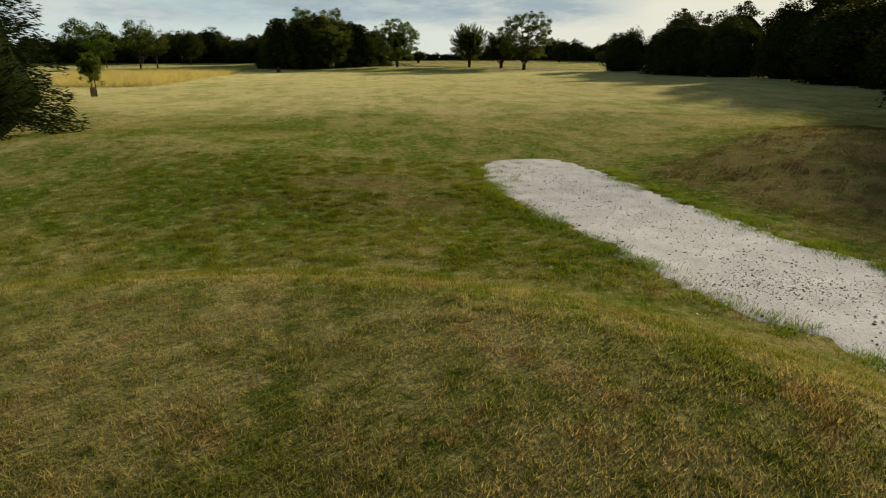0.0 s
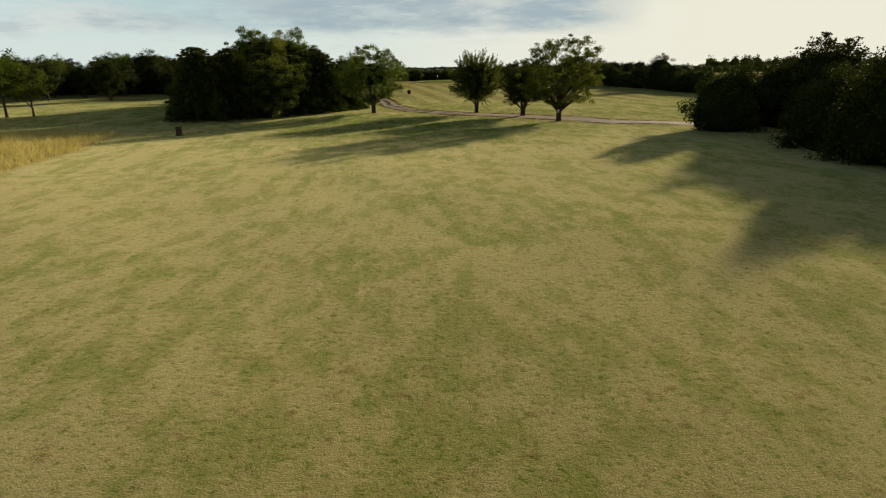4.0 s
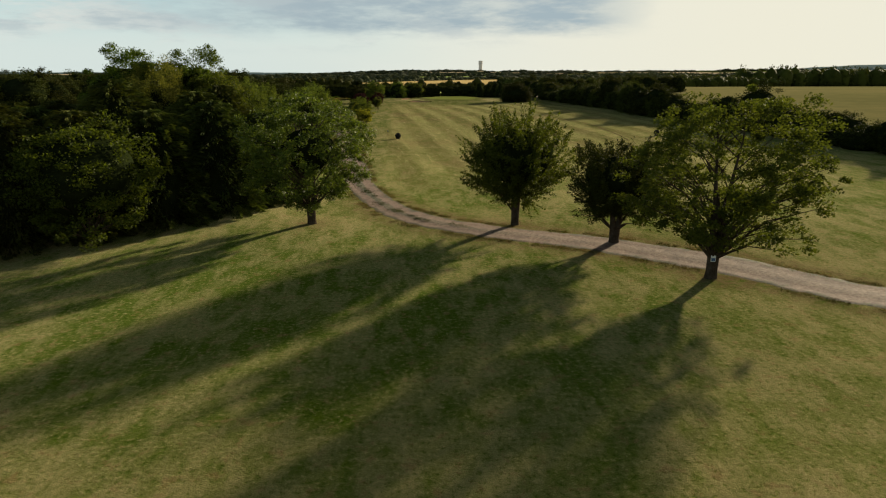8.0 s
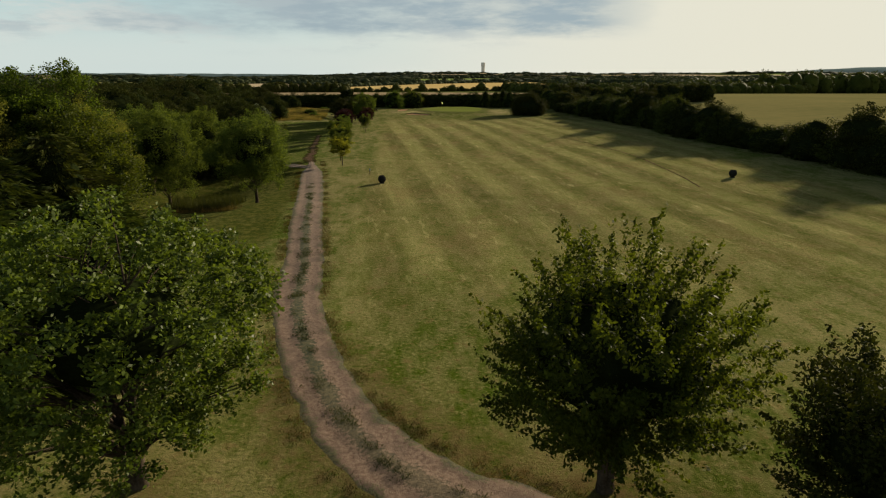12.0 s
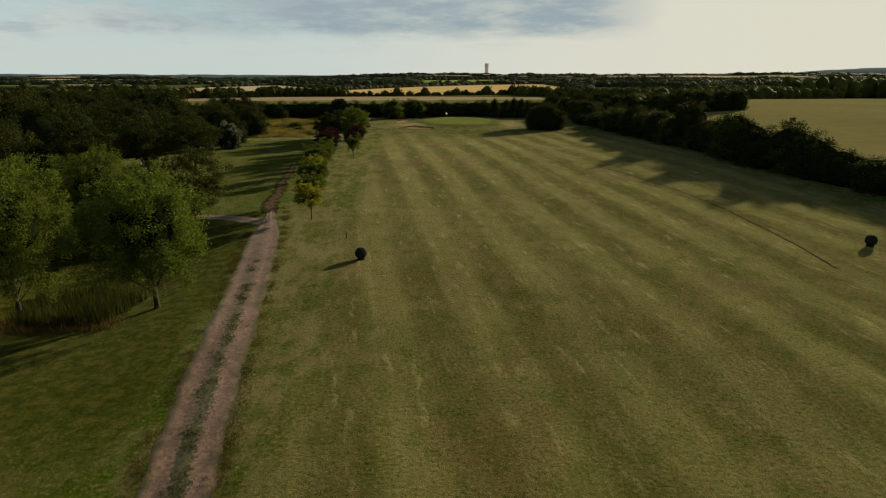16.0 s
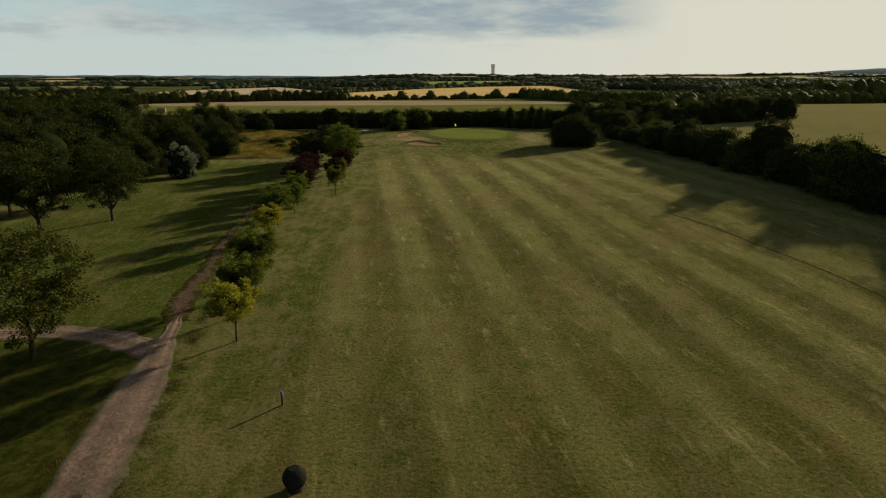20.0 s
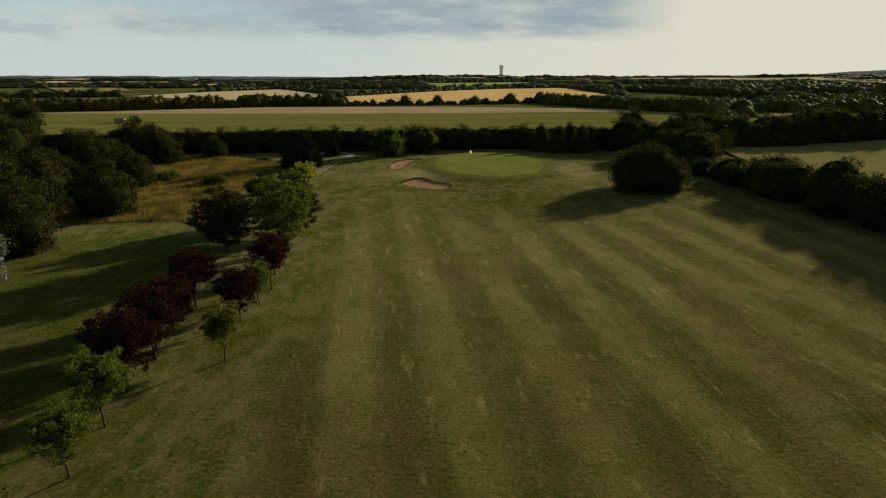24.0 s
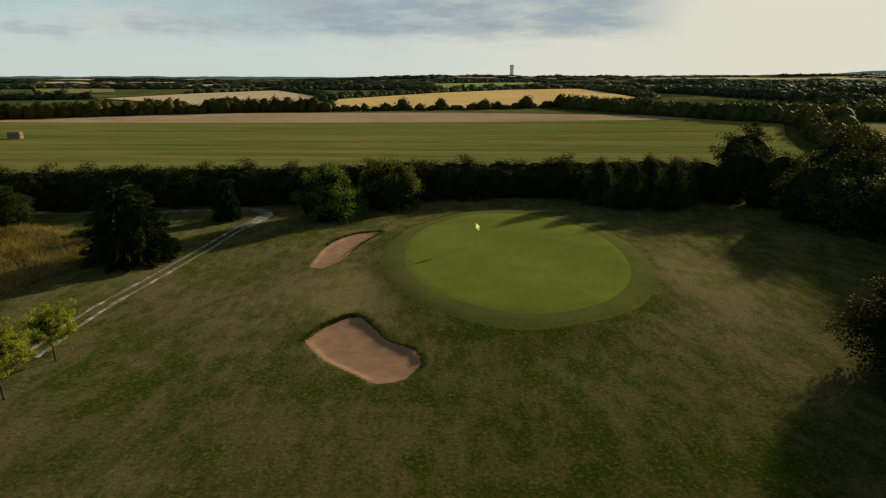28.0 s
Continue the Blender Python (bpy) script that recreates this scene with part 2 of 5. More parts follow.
def turf_material():
    m, (add, math_, ramp, mix, noise_, link) = material("turf")
    c, fine, blade = turf_colour(add, math_, ramp, mix, noise_)
    c = mix(math_("MULTIPLY", ramp(blade, 0.40, 0.62), 0.55), c, mix(1.0, c, (0.38, 0.44, 0.28), "MULTIPLY"))
    # darkens the turf colour up the course, in place of dimmer light
    dimming = add("ShaderNodeAttribute")
    dimming.attribute_name = "dimming"
    c = mix(1.0, c, mix(dimming.outputs["Fac"], (0.90, 0.92, 0.58), (0.395, 0.395, 0.255)), "MULTIPLY")
    h = math_("ADD", math_("MULTIPLY", fine, 0.7), math_("MULTIPLY", blade, 0.45))
    bp = add("ShaderNodeBump", Strength=0.7, Distance=0.09, Height=h)
    p = add("ShaderNodeBsdfPrincipled", Base_Color=c, Roughness=0.9, Normal=bp.outputs[0])
    p.inputs["Specular IOR Level"].default_value = 0.0
    p.inputs["Sheen Weight"].default_value, p.inputs["Sheen Roughness"].default_value = 0.30, 0.42
    tip = add("ShaderNodeHueSaturation", Color=c, Value=5.6, Saturation=0.72)
    link(tip.outputs[0], p.inputs["Sheen Tint"])
    link(p.outputs[0], add("ShaderNodeOutputMaterial").inputs["Surface"])
    return m


def blade_material():
    """Single blades of turf: the turf's own patches, each blade a little lighter or darker."""
    m, (add, math_, ramp, mix, noise_, link) = material("turf_blade")
    c, fine, blade = turf_colour(add, math_, ramp, mix, noise_)
    k = ramp(add("ShaderNodeNewGeometry").outputs["Random Per Island"], 0, 1, 0.60, 2.25)
    hsv = add("ShaderNodeHueSaturation", Color=mix(1.0, c, (1.0, 0.96, 0.60), "MULTIPLY"), Value=k, Saturation=1.05)
    d = add("ShaderNodeBsdfDiffuse", Color=hsv.outputs[0])
    t = add("ShaderNodeBsdfTranslucent", Color=hsv.outputs[0])
    mx = add("ShaderNodeMixShader", Fac=0.45)
    link(d.outputs[0], mx.inputs[1])
    link(t.outputs[0], mx.inputs[2])
    link(mx.outputs[0], add("ShaderNodeOutputMaterial").inputs["Surface"])
    return m


def track_material():
    """A worn farm track: two bare ruts of pinkish grit, a grassy crown, ragged edges."""
    m, (add, math_, ramp, mix, noise_, link) = material("track")
    pos = add("ShaderNodeTexCoord").outputs["Object"]
    u = add("ShaderNodeAttribute")
    u.attribute_name = "across"
    w = add("ShaderNodeAttribute")
    w.attribute_name = "crown"
    n1, n2, n3 = noise_(pos, 0.8, 4.0), noise_(pos, 6.0, 5.0, 0.7), noise_(pos, 30.0, 3.0, 0.7)
    jag = math_("ADD", math_("MULTIPLY", math_("SUBTRACT", n1, 0.5), 0.7), math_("MULTIPLY", math_("SUBTRACT", n2, 0.5), 0.9))
    a = math_("ABSOLUTE", u.outputs["Fac"])
    edge = ramp(math_("ADD", a, math_("MULTIPLY", jag, 1.2)), 0.68, 0.90)
    crown = math_("MULTIPLY", ramp(math_("ADD", a, math_("MULTIPLY", jag, 1.0)), 0.30, 0.14), w.outputs["Fac"])
    grit = mix(ramp(n2, 0.35, 0.68), (0.130, 0.074, 0.046), (0.250, 0.158, 0.106))
    grit = mix(ramp(n3, 0.60, 0.72), grit, (0.29, 0.22, 0.18))
    grit = mix(math_("MULTIPLY", ramp(n1, 0.44, 0.64), 0.55), grit, (0.088, 0.054, 0.034))
    grass = mix(ramp(n2, 0.35, 0.62), (0.022, 0.028, 0.006), (0.090, 0.078, 0.026))
    c = mix(math_("MAXIMUM", edge, crown), grit, grass)
    bp = add("ShaderNodeBump", Strength=0.6, Distance=0.04, Height=math_("ADD", n2, math_("MULTIPLY", n3, 0.5)))
    p = add("ShaderNodeBsdfPrincipled", Base_Color=c, Roughness=0.92, Normal=bp.outputs[0])
    link(p.outputs[0], add("ShaderNodeOutputMaterial").inputs["Surface"])
    return m


def worn_material():
    """Trodden earth with turf left in it, thinning out towards both sides."""
    m, (add, math_, ramp, mix, noise_, link) = material("worn_earth")
    pos = add("ShaderNodeTexCoord").outputs["Object"]
    u = add("ShaderNodeAttribute")
    u.attribute_name = "across"
    n1, n2 = noise_(pos, 1.1, 4.0, 0.65), noise_(pos, 6.0, 5.0, 0.7)
    worn = math_("ADD", math_("MULTIPLY", n1, 0.6), math_("MULTIPLY", n2, 0.4))
    bare = ramp(math_("SUBTRACT", worn, math_("MULTIPLY", math_("ABSOLUTE", u.outputs["Fac"]), 0.22)), 0.36, 0.47)
    earth = mix(ramp(n2, 0.35, 0.65), (0.060, 0.038, 0.024), (0.150, 0.096, 0.064))
    c = mix(bare, mix(n2, (0.018, 0.022, 0.004), (0.055, 0.054, 0.013)), earth)
    bp = add("ShaderNodeBump", Strength=0.6, Distance=0.04, Height=n2)
    p = add("ShaderNodeBsdfPrincipled", Base_Color=c, Roughness=0.92, Normal=bp.outputs[0])
    p.inputs["Specular IOR Level"].default_value = 0.0
    link(p.outputs[0], add("ShaderNodeOutputMaterial").inputs["Surface"])
    return m


TURF, TRACK, WORN = turf_material(), track_material(), worn_material()
GREEN = rough_material("putting_turf", (0.060, 0.098, 0.006), (0.100, 0.132, 0.012), 0.35, None, 0.15, 0.85, 9.0, 0.05)
APRON = rough_material("apron_turf", (0.028, 0.050, 0.004), (0.066, 0.076, 0.014), 0.5, None, 0.3, 0.9, 9.0, 0.05)
SAND = rough_material("bunker_sand", (0.22, 0.126, 0.074), (0.31, 0.190, 0.116), 1.2, (0.24, 0.16, 0.10), 0.35, 0.95, 8.0)
GRAVEL = rough_material("white_gravel", (0.46, 0.445, 0.445), (0.67, 0.65, 0.65), 1.6, (0.17, 0.155, 0.14), 0.45, 0.9, 16.0)


def strip_material():
    """Broken concrete with turf grown over parts of it."""
    m, (add, math_, ramp, mix, noise_, link) = material("broken_concrete")
    pos = add("ShaderNodeTexCoord").outputs["Object"]
    n1, n2 = noise_(pos, 0.55, 4.0, 0.65), noise_(pos, 5.0, 5.0, 0.65)
    c = mix(ramp(math_("ADD", math_("MULTIPLY", n1, 0.7), math_("MULTIPLY", n2, 0.3)), 0.43, 0.51), mix(n2, (0.16, 0.14, 0.115), (0.38, 0.35, 0.315)), mix(n2, (0.035, 0.040, 0.012), (0.14, 0.12, 0.06)))
    bp = add("ShaderNodeBump", Strength=0.4, Distance=0.03, Height=n2)
    p = add("ShaderNodeBsdfPrincipled", Base_Color=c, Roughness=0.9, Normal=bp.outputs[0])
    link(p.outputs[0], add("ShaderNodeOutputMaterial").inputs["Surface"])
    return m


CONCRETE = strip_material()
WHEAT = rough_material("ripe_wheat", (0.42, 0.28, 0.10), (0.56, 0.39, 0.16), 0.02, None, 0.1, 0.95, 9.0, 0.05)
STUBBLE = rough_material("cut_stubble", (0.34, 0.262, 0.170), (0.46, 0.360, 0.245), 0.02, None, 0.1, 0.95, 9.0, 0.05)
DRY_PASTURE = rough_material("dry_pasture", (0.085, 0.088, 0.026), (0.150, 0.130, 0.046), 0.02, None, 0.1, 0.95, 12.0, 0.05)
MEADOW = rough_material("green_meadow", (0.12, 0.19, 0.04), (0.17, 0.24, 0.06), 0.015, None, 0.1, 0.95, 12.0, 0.05)


def pasture_material():
    """Grazed grass with faint stripes along the rows it was cut in."""
    m, (add, math_, ramp, mix, noise_, link) = material("pasture")
    sp = add("ShaderNodeSeparateXYZ", Vector=add("ShaderNodeTexCoord").outputs["Object"])
    rows = add("ShaderNodeCombineXYZ", X=math_("MULTIPLY", sp.outputs["X"], 0.012), Y=math_("MULTIPLY", sp.outputs["Y"], 0.16))
    n1, n2 = noise_(rows.outputs[0], 1.0, 4.0, 0.6), noise_(rows.outputs[0], 6.0, 4.0, 0.6)
    c = mix(ramp(math_("ADD", math_("MULTIPLY", n1, 0.6), math_("MULTIPLY", n2, 0.4)), 0.36, 0.64), (0.085, 0.108, 0.022), (0.185, 0.170, 0.055))
    p = add("ShaderNodeBsdfPrincipled", Base_Color=c, Roughness=0.95)
    p.inputs["Specular IOR Level"].default_value = 0.0
    link(p.outputs[0], add("ShaderNodeOutputMaterial").inputs["Surface"])
    return m


PASTURE = pasture_material()
BARE_STRIP = rough_material("bare_strip", (0.19, 0.135, 0.085), (0.29, 0.205, 0.135), 0.03, None, 0.1, 0.95, 9.0, 0.05)
BARK = rough_material("bark", (0.030, 0.023, 0.016), (0.085, 0.066, 0.049), 3.0, None, 0.8, 0.9, 6.0)
PALE_BARK = rough_material("pale_bark", (0.10, 0.085, 0.065), (0.22, 0.19, 0.15), 3.0, None, 0.6, 0.9, 6.0)
RUBBER = rough_material("dark_ball", (0.012, 0.012, 0.011), (0.03, 0.03, 0.026), 5.0, None, 0.3, 0.6, 6.0)
LEAF_ASH = leaf_material("ash_leaf", (0.014, 0.024, 0.003), (0.118, 0.148, 0.020), 0.36, 0.5, 0.14)
LEAF_MAPLE = leaf_material("green_maple_leaf", (0.010, 0.020, 0.003), (0.086, 0.118, 0.012), 0.42, 0.6, 0.08)
LEAF_DARK = leaf_material("dark_leaf", (0.009, 0.013, 0.003), (0.050, 0.056, 0.009), 0.14)
LEAF_CONIFER = leaf_material("conifer_leaf", (0.004, 0.009, 0.003), (0.036, 0.052, 0.010), 0.08)
LEAF_CYPRESS = leaf_material("cypress_leaf", (0.004, 0.009, 0.002), (0.070, 0.084, 0.014), 0.14, 0.75, 0.04, 0.6)
LEAF_WILLOW = leaf_material("willow_leaf", (0.018, 0.032, 0.005), (0.124, 0.150, 0.028), 0.38)
LEAF_YELLOW = leaf_material("yellow_leaf", (0.105, 0.128, 0.016), (0.250, 0.240, 0.030), 0.4)
LEAF_MAROON = leaf_material("maroon_leaf", (0.010, 0.004, 0.005), (0.034, 0.010, 0.012), 0.25)
LEAF_BRIGHT = leaf_material("bright_leaf", (0.030, 0.050, 0.008), (0.100, 0.124, 0.020), 0.36)
LEAF_SILVER = leaf_material("silver_leaf", (0.07, 0.085, 0.065), (0.17, 0.19, 0.155), 0.2)
HEDGE_LEAF = leaf_material("hedge_leaf", (0.014, 0.020, 0.004), (0.080, 0.086, 0.014), 0.14)
# bluer than the near leaves: a tint of distance haze in the colour
LEAF_FAR = leaf_material("far_leaf", (0.022, 0.032, 0.014), (0.066, 0.080, 0.036), 0.15)
TAN_GRASS = leaf_material("tan_grass", (0.040, 0.043, 0.011), (0.205, 0.138, 0.052), 0.3, 0.75, 0.02, 0.7)
BIRCH_LEAF = leaf_material("birch_leaf", (0.060, 0.080, 0.014), (0.180, 0.190, 0.040), 0.42)
GOLD_GRASS = leaf_material("gold_grass", (0.22, 0.175, 0.075), (0.52, 0.42, 0.22), 0.45)
ROUGH_GRASS = leaf_material("rough_grass", (0.050, 0.080, 0.006), (0.160, 0.185, 0.026), 0.4, 0.75, 0.02, 0.6)
SHADED_BANK_GRASS = leaf_material("shaded_bank_grass", (0.030, 0.030, 0.010), (0.120, 0.088, 0.042), 0.2, 0.8, 0.02, 0.6)
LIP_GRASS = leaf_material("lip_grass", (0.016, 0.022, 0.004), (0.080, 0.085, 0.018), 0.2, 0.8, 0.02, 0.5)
TURF_BLADE = blade_material()
REED_LEAF = leaf_material("reed_leaf", (0.016, 0.026, 0.005), (0.060, 0.068, 0.016), 0.25)

# ---- ground ----
LIE_Y = (-400, -120, -61, -44, -10, 50, 62, 112, 158, 190, 215, 240, 260, 300, 6000)
LIE_Z = (-2.5, -1.6, -1.4, -1.2, -0.5, 0.4, 0.9, 1.9, 2.7, 2.6, 2.6, 2.7, 2.4, 2.0, 2.0)
BUNKERS = [((-9.7, 216.9), (-8.7, 219.2), (-7.1, 220.5), (-5.8, 218.9), (-4.6, 216.9), (-2.9, 215.6), (-2.3, 213.9), (-3.1, 212.2), (-4.6, 211.7), (-6.2, 213.0), (-8.0, 214.5)),
           ((-12.8, 230.4), (-12.7, 235.6), (-11.7, 239.4), (-9.6, 241.6), (-8.2, 241.4), (-9.5, 237.6), (-10.5, 232.2), (-11.5, 229.9))]
GREEN_C, GREEN_R = (3.9, 234.4), (9.6, 15.0)


def inside_depth(poly, x, y):
    """Signed distance to a polygon's edge, positive inside, for arrays."""
    d = np.full(x.shape, 1e9)
    inside = np.zeros(x.shape, bool)
    n = len(poly)
    for i in range(n):
        (ax, ay), (bx, by) = poly[i], poly[(i + 1) % n]
        ux, uy = bx - ax, by - ay
        k = np.clip(((x - ax) * ux + (y - ay) * uy) / (ux * ux + uy * uy), 0, 1)
        d = np.minimum(d, np.hypot(x - ax - k * ux, y - ay - k * uy))
        cross = ((ay > y) != (by > y)) & (x < (bx - ax) * (y - ay) / (by - ay + 1e-12) + ax)
        inside ^= cross
    return np.where(inside, d, -d)


def smooth(v, lo, hi):
    k = np.clip((v - lo) / (hi - lo), 0, 1)
    return k * k * (3 - 2 * k)


def lump(x, y, cx, cy, rx, ry, h, turn=0.0):
    c, s = math.cos(turn), math.sin(turn)
    u, v = ((x - cx) * c + (y - cy) * s) / rx, (-(x - cx) * s + (y - cy) * c) / ry
    return h * np.exp(-(u * u + v * v))


def lie(x, y):
    """Height of the ground at x, y (arrays or numbers)."""
    x, y = np.asarray(x, float), np.asarray(y, float)
    z = np.interp(y, LIE_Y, LIE_Z)
    near = 1 - smooth(y, 260, 330)
    z = z + near * (0.10 * np.sin(x * 0.21 + y * 0.05) * np.sin(y * 0.13 + 1.0) + 0.06 * np.sin(x * 0.5 - 1.1) * np.sin(y * 0.37))
    # tee bank under the start, the bank beside the white path
    tee = 1 - smooth(np.hypot((x + 5.5) / 8.6, (y + 62.0) / 8.4), 0.80, 1.06)
    z = z + 0.50 * tee
    z = z - lump(x, y, -6.0, -50.5, 8.0, 2.2, 0.18, 0.1)
    z = z + lump(x, y, 9.5, -45.5, 4.6, 5.6, 0.80, 0.25)
    z = z + lump(x, y, -14.0, -43.0, 7.0, 3.5, 0.30, 0.2)
    # fields to the side of the hedge
    z = z + 2.2 * smooth(x, 62, 130) * (1 - smooth(y, 330, 430)) * smooth(y, 90, 200)
    # left hollow with the reeds
    z = z - lump(x, y, -23.5, 106.0, 5.0, 7.0, 1.5)
    # green and bunkers
    g = np.hypot((x - GREEN_C[0]) / GREEN_R[0], (y - GREEN_C[1]) / GREEN_R[1])
    z = z + 0.40 * (1 - smooth(g, 0.95, 1.40))
    for poly in BUNKERS:
        d = inside_depth(poly, x, y)
        z = z - 0.15 * smooth(d, -0.05, 0.5) + 0.08 * smooth(d, -1.8, -0.35) * (1 - smooth(d, -0.35, 0.0)) * smooth(y, poly[0][1] - 1.0, poly[0][1] + 2.0)
    # far country: low swells and ridges
    far = smooth(y, 900, 2600)
    z = z + far * (6 + 7 * np.sin(x * 0.0016 + 0.6) + 5 * np.sin(x * 0.0041 + 2.0) + 5 * np.sin(y * 0.003 + x * 0.001))
    return z


def at(x, y):
    return float(lie(x, y))


def graded(stops):
    """Grid lines: (start, end, step) runs laid end to end."""
    out = []
    for a, b, s in stops:
        n = max(1, round((b - a) / s))
        out += [a + (b - a) * i / n for i in range(n)]
    return np.array(out + [stops[-1][1]])


def mesh_from(name, verts, faces, uniform=True):
    """A mesh from numpy arrays; faces is an (n, 3) or (n, 4) array of indices."""
    me = bpy.data.meshes.new(name)
    verts, faces = np.asarray(verts, np.float32), np.asarray(faces, np.int32)
    n, k = faces.shape
    me.vertices.add(len(verts))
    me.vertices.foreach_set("co", verts.ravel())
    me.loops.add(n * k)
    me.loops.foreach_set("vertex_index", faces.ravel())
    me.polygons.add(n)
    me.polygons.foreach_set("loop_start", np.arange(0, n * k, k, dtype=np.int32))
    me.update(calc_edges=True)
    return me


def grid_faces(rows, cols):
    i = np.arange((rows - 1) * (cols - 1))
    r, c = i // (cols - 1), i % (cols - 1)
    a = r * cols + c
    return np.stack([a, a + 1, a + cols + 1, a + cols], 1)


def attribute(me, name, values):
    me.attributes.new(name, "FLOAT", "POINT").data.foreach_set("value", np.asarray(values, np.float32))


def shade_smooth(me):
    me.polygons.foreach_set("use_smooth", np.ones(len(me.polygons), bool))
    return me


def thing(name, x, y, label, category, group="", z=None, turn=0.0, kind=""):
    """An Empty at a thing's base, which parents its parts."""
    ob = new(name)
    ob.empty_display_size = 0.2
    ob.matrix_basis = pose(x, y, at(x, y) if z is None else z, 0, 0, turn)
    return tagged(ob, label, category, group, kind)


def part(name, me, mat, parent, label="", m=None):
    """One mesh object under a thing or a part; me is a mesh or a bmesh."""
    if isinstance(me, bmesh.types.BMesh):
        bm, me = me, bpy.data.meshes.new(name)
        bm.to_mesh(me)
        bm.free()
    if mat and not me.materials:
        me.materials.append(mat)
    ob = new(name, me)
    ob.parent = parent
    if m is not None:
        ob.matrix_basis = m
    if label:
        ob["label"] = label
    return ob


GOLD_LEFT = ((-27.5, -6.0), (-34.5, 41.5), (-46.0, 46.5), (-60.0, 36.0), (-44.0, 6.0), (-36.0, -6.0))
GOLD_FAR = ((-29.0, 192.5), (-29.5, 203.0), (-32.5, 222.0), (-31.0, 236.0), (-50.0, 246.0), (-62.0, 240.0), (-66.0, 205.0), (-44.0, 191.5))
gx = graded([(-4900, -900, 250), (-900, -220, 34), (-220, -75, 7), (-75, -32, 1.2), (-32, -14, 0.55), (-14, -1, 0.28), (-1, 34, 0.55), (34, 75, 1.2), (75, 220, 7), (220, 900, 34), (900, 4900, 250)])
gy = graded([(-400, -90, 20), (-90, -66, 2.5), (-66, -36, 0.4), (-36, 205, 0.75), (205, 244, 0.3), (244, 270, 0.8), (270, 450, 7), (450, 1000, 25), (1000, 4900, 80)])
X, Y = np.meshgrid(gx, gy)
Z = lie(X, Y)
ground_mesh = shade_smooth(mesh_from("ground", np.stack([X, Y, Z], -1).reshape(-1, 3), grid_faces(len(gy), len(gx))))
attribute(ground_mesh, "fairway", (smooth(Y, 68, 92) * (1 - smooth(Y, 186, 208)) * smooth(X + 0.06 * (Y - 80), -7.5, -4.5) * (1 - smooth(X, 38, 42))).ravel())
# left of the track this also marks turf darkened for tree shade
lush_shade = 0.75 * np.exp(-((X + 5) / 11) ** 2 - ((Y + 48) / 4.5) ** 2) + 0.5 * np.exp(-((X + 2) / 14) ** 2 - ((Y - 45) / 12) ** 2) + 1.1 * (1 - smooth(X + 0.12 * (Y - 80), -12.5, -9.5)) * smooth(Y, 66, 92) * (1 - 0.35 * smooth(Y, 112, 130)) * (1 - smooth(Y, 180, 195)) * smooth(X, -52, -40) + 0.2 * smooth(Y, 95, 140) + 0.7 * smooth(Y, 255, 300)
lush_shade += 0.6 * (1 - smooth(np.hypot((X - GREEN_C[0]) / 11.5, (Y - GREEN_C[1]) / 18.5), 0.85, 1.1)) + 0.4 * np.exp(-((X - 5) / 7) ** 2 - ((Y - 205) / 12) ** 2)
lush_shade += 1.15 * np.exp(-((X + 9.5) / 6.0) ** 2 - ((Y + 37.5) / 3.6) ** 2)
lush_shade -= 0.8 * np.exp(-((X + 9) / 4.5) ** 2 - ((Y - 226) / 5) ** 2) + 0.7 * np.exp(-((X - 18) / 4.5) ** 2 - ((Y - 228) / 15) ** 2) + 0.5 * np.exp(-((X + 1) / 10) ** 2 - ((Y - 222) / 3) ** 2)
lush_shade += 0.4 * np.exp(-((X + 16) / 9) ** 2 - ((Y - 46) / 13) ** 2)
lush_shade += 0.5 * np.exp(-((X + 1) / 5.5) ** 2 - ((Y - 74) / 9) ** 2)
lush_shade -= 0.60 * smooth(Y, -44, -14) * (1 - smooth(Y, 40, 62)) * (1 - 0.6 * smooth(Y, 20, 48))
attribute(ground_mesh, "lush_shade", np.clip(lush_shade, -0.5, 1.35).ravel())
gold = np.maximum(smooth(inside_depth(GOLD_LEFT, X, Y), -0.6, 0.9), smooth(inside_depth(GOLD_FAR, X, Y), -0.4, 0.9))
attribute(ground_mesh, "gold", gold.ravel())
TRACK_LINE = [(70, 30), (40, 42), (28, 45.8), (21.4, 48.5), (15, 54.2), (10.5, 57.2), (6, 59), (2.6, 60.4), (-1, 62.3), (-3.6, 65.2), (-6, 70.3), (-8.1, 76.8), (-9.3, 84), (-11, 92.5), (-13.2, 105), (-15.9, 119), (-16.7, 122.5), (-17.2, 125)]


# brown bank by the path; bush shade is put into its dark colour
SHADED_BANK = ((2.0, -46.2), (4.5, -44.6), (8.0, -41.5), (14.0, -38.5), (18.0, -48.0), (10.0, -57.0), (4.6, -54.0))


def bare_patch(x, y):
    """Bare, scalped earth beside the end of the white path."""
    return 0.95 * np.exp(-((x + 4.4) / 2.0) ** 2 - ((y + 47.5) / 0.9) ** 2) + 0.85 * np.exp(-((x + 2.8) / 1.2) ** 2 - ((y + 49.3) / 0.8) ** 2)


def from_line(line, x, y):
    """Distance to a broken line, for arrays."""
    d = np.full(np.shape(x), 1e9)
    for (ax, ay), (bx, by) in zip(line[:-1], line[1:]):
        ux, uy = bx - ax, by - ay
        k = np.clip(((x - ax) * ux + (y - ay) * uy) / (ux * ux + uy * uy), 0, 1)
        d = np.minimum(d, np.hypot(x - ax - k * ux, y - ay - k * uy))
    return d


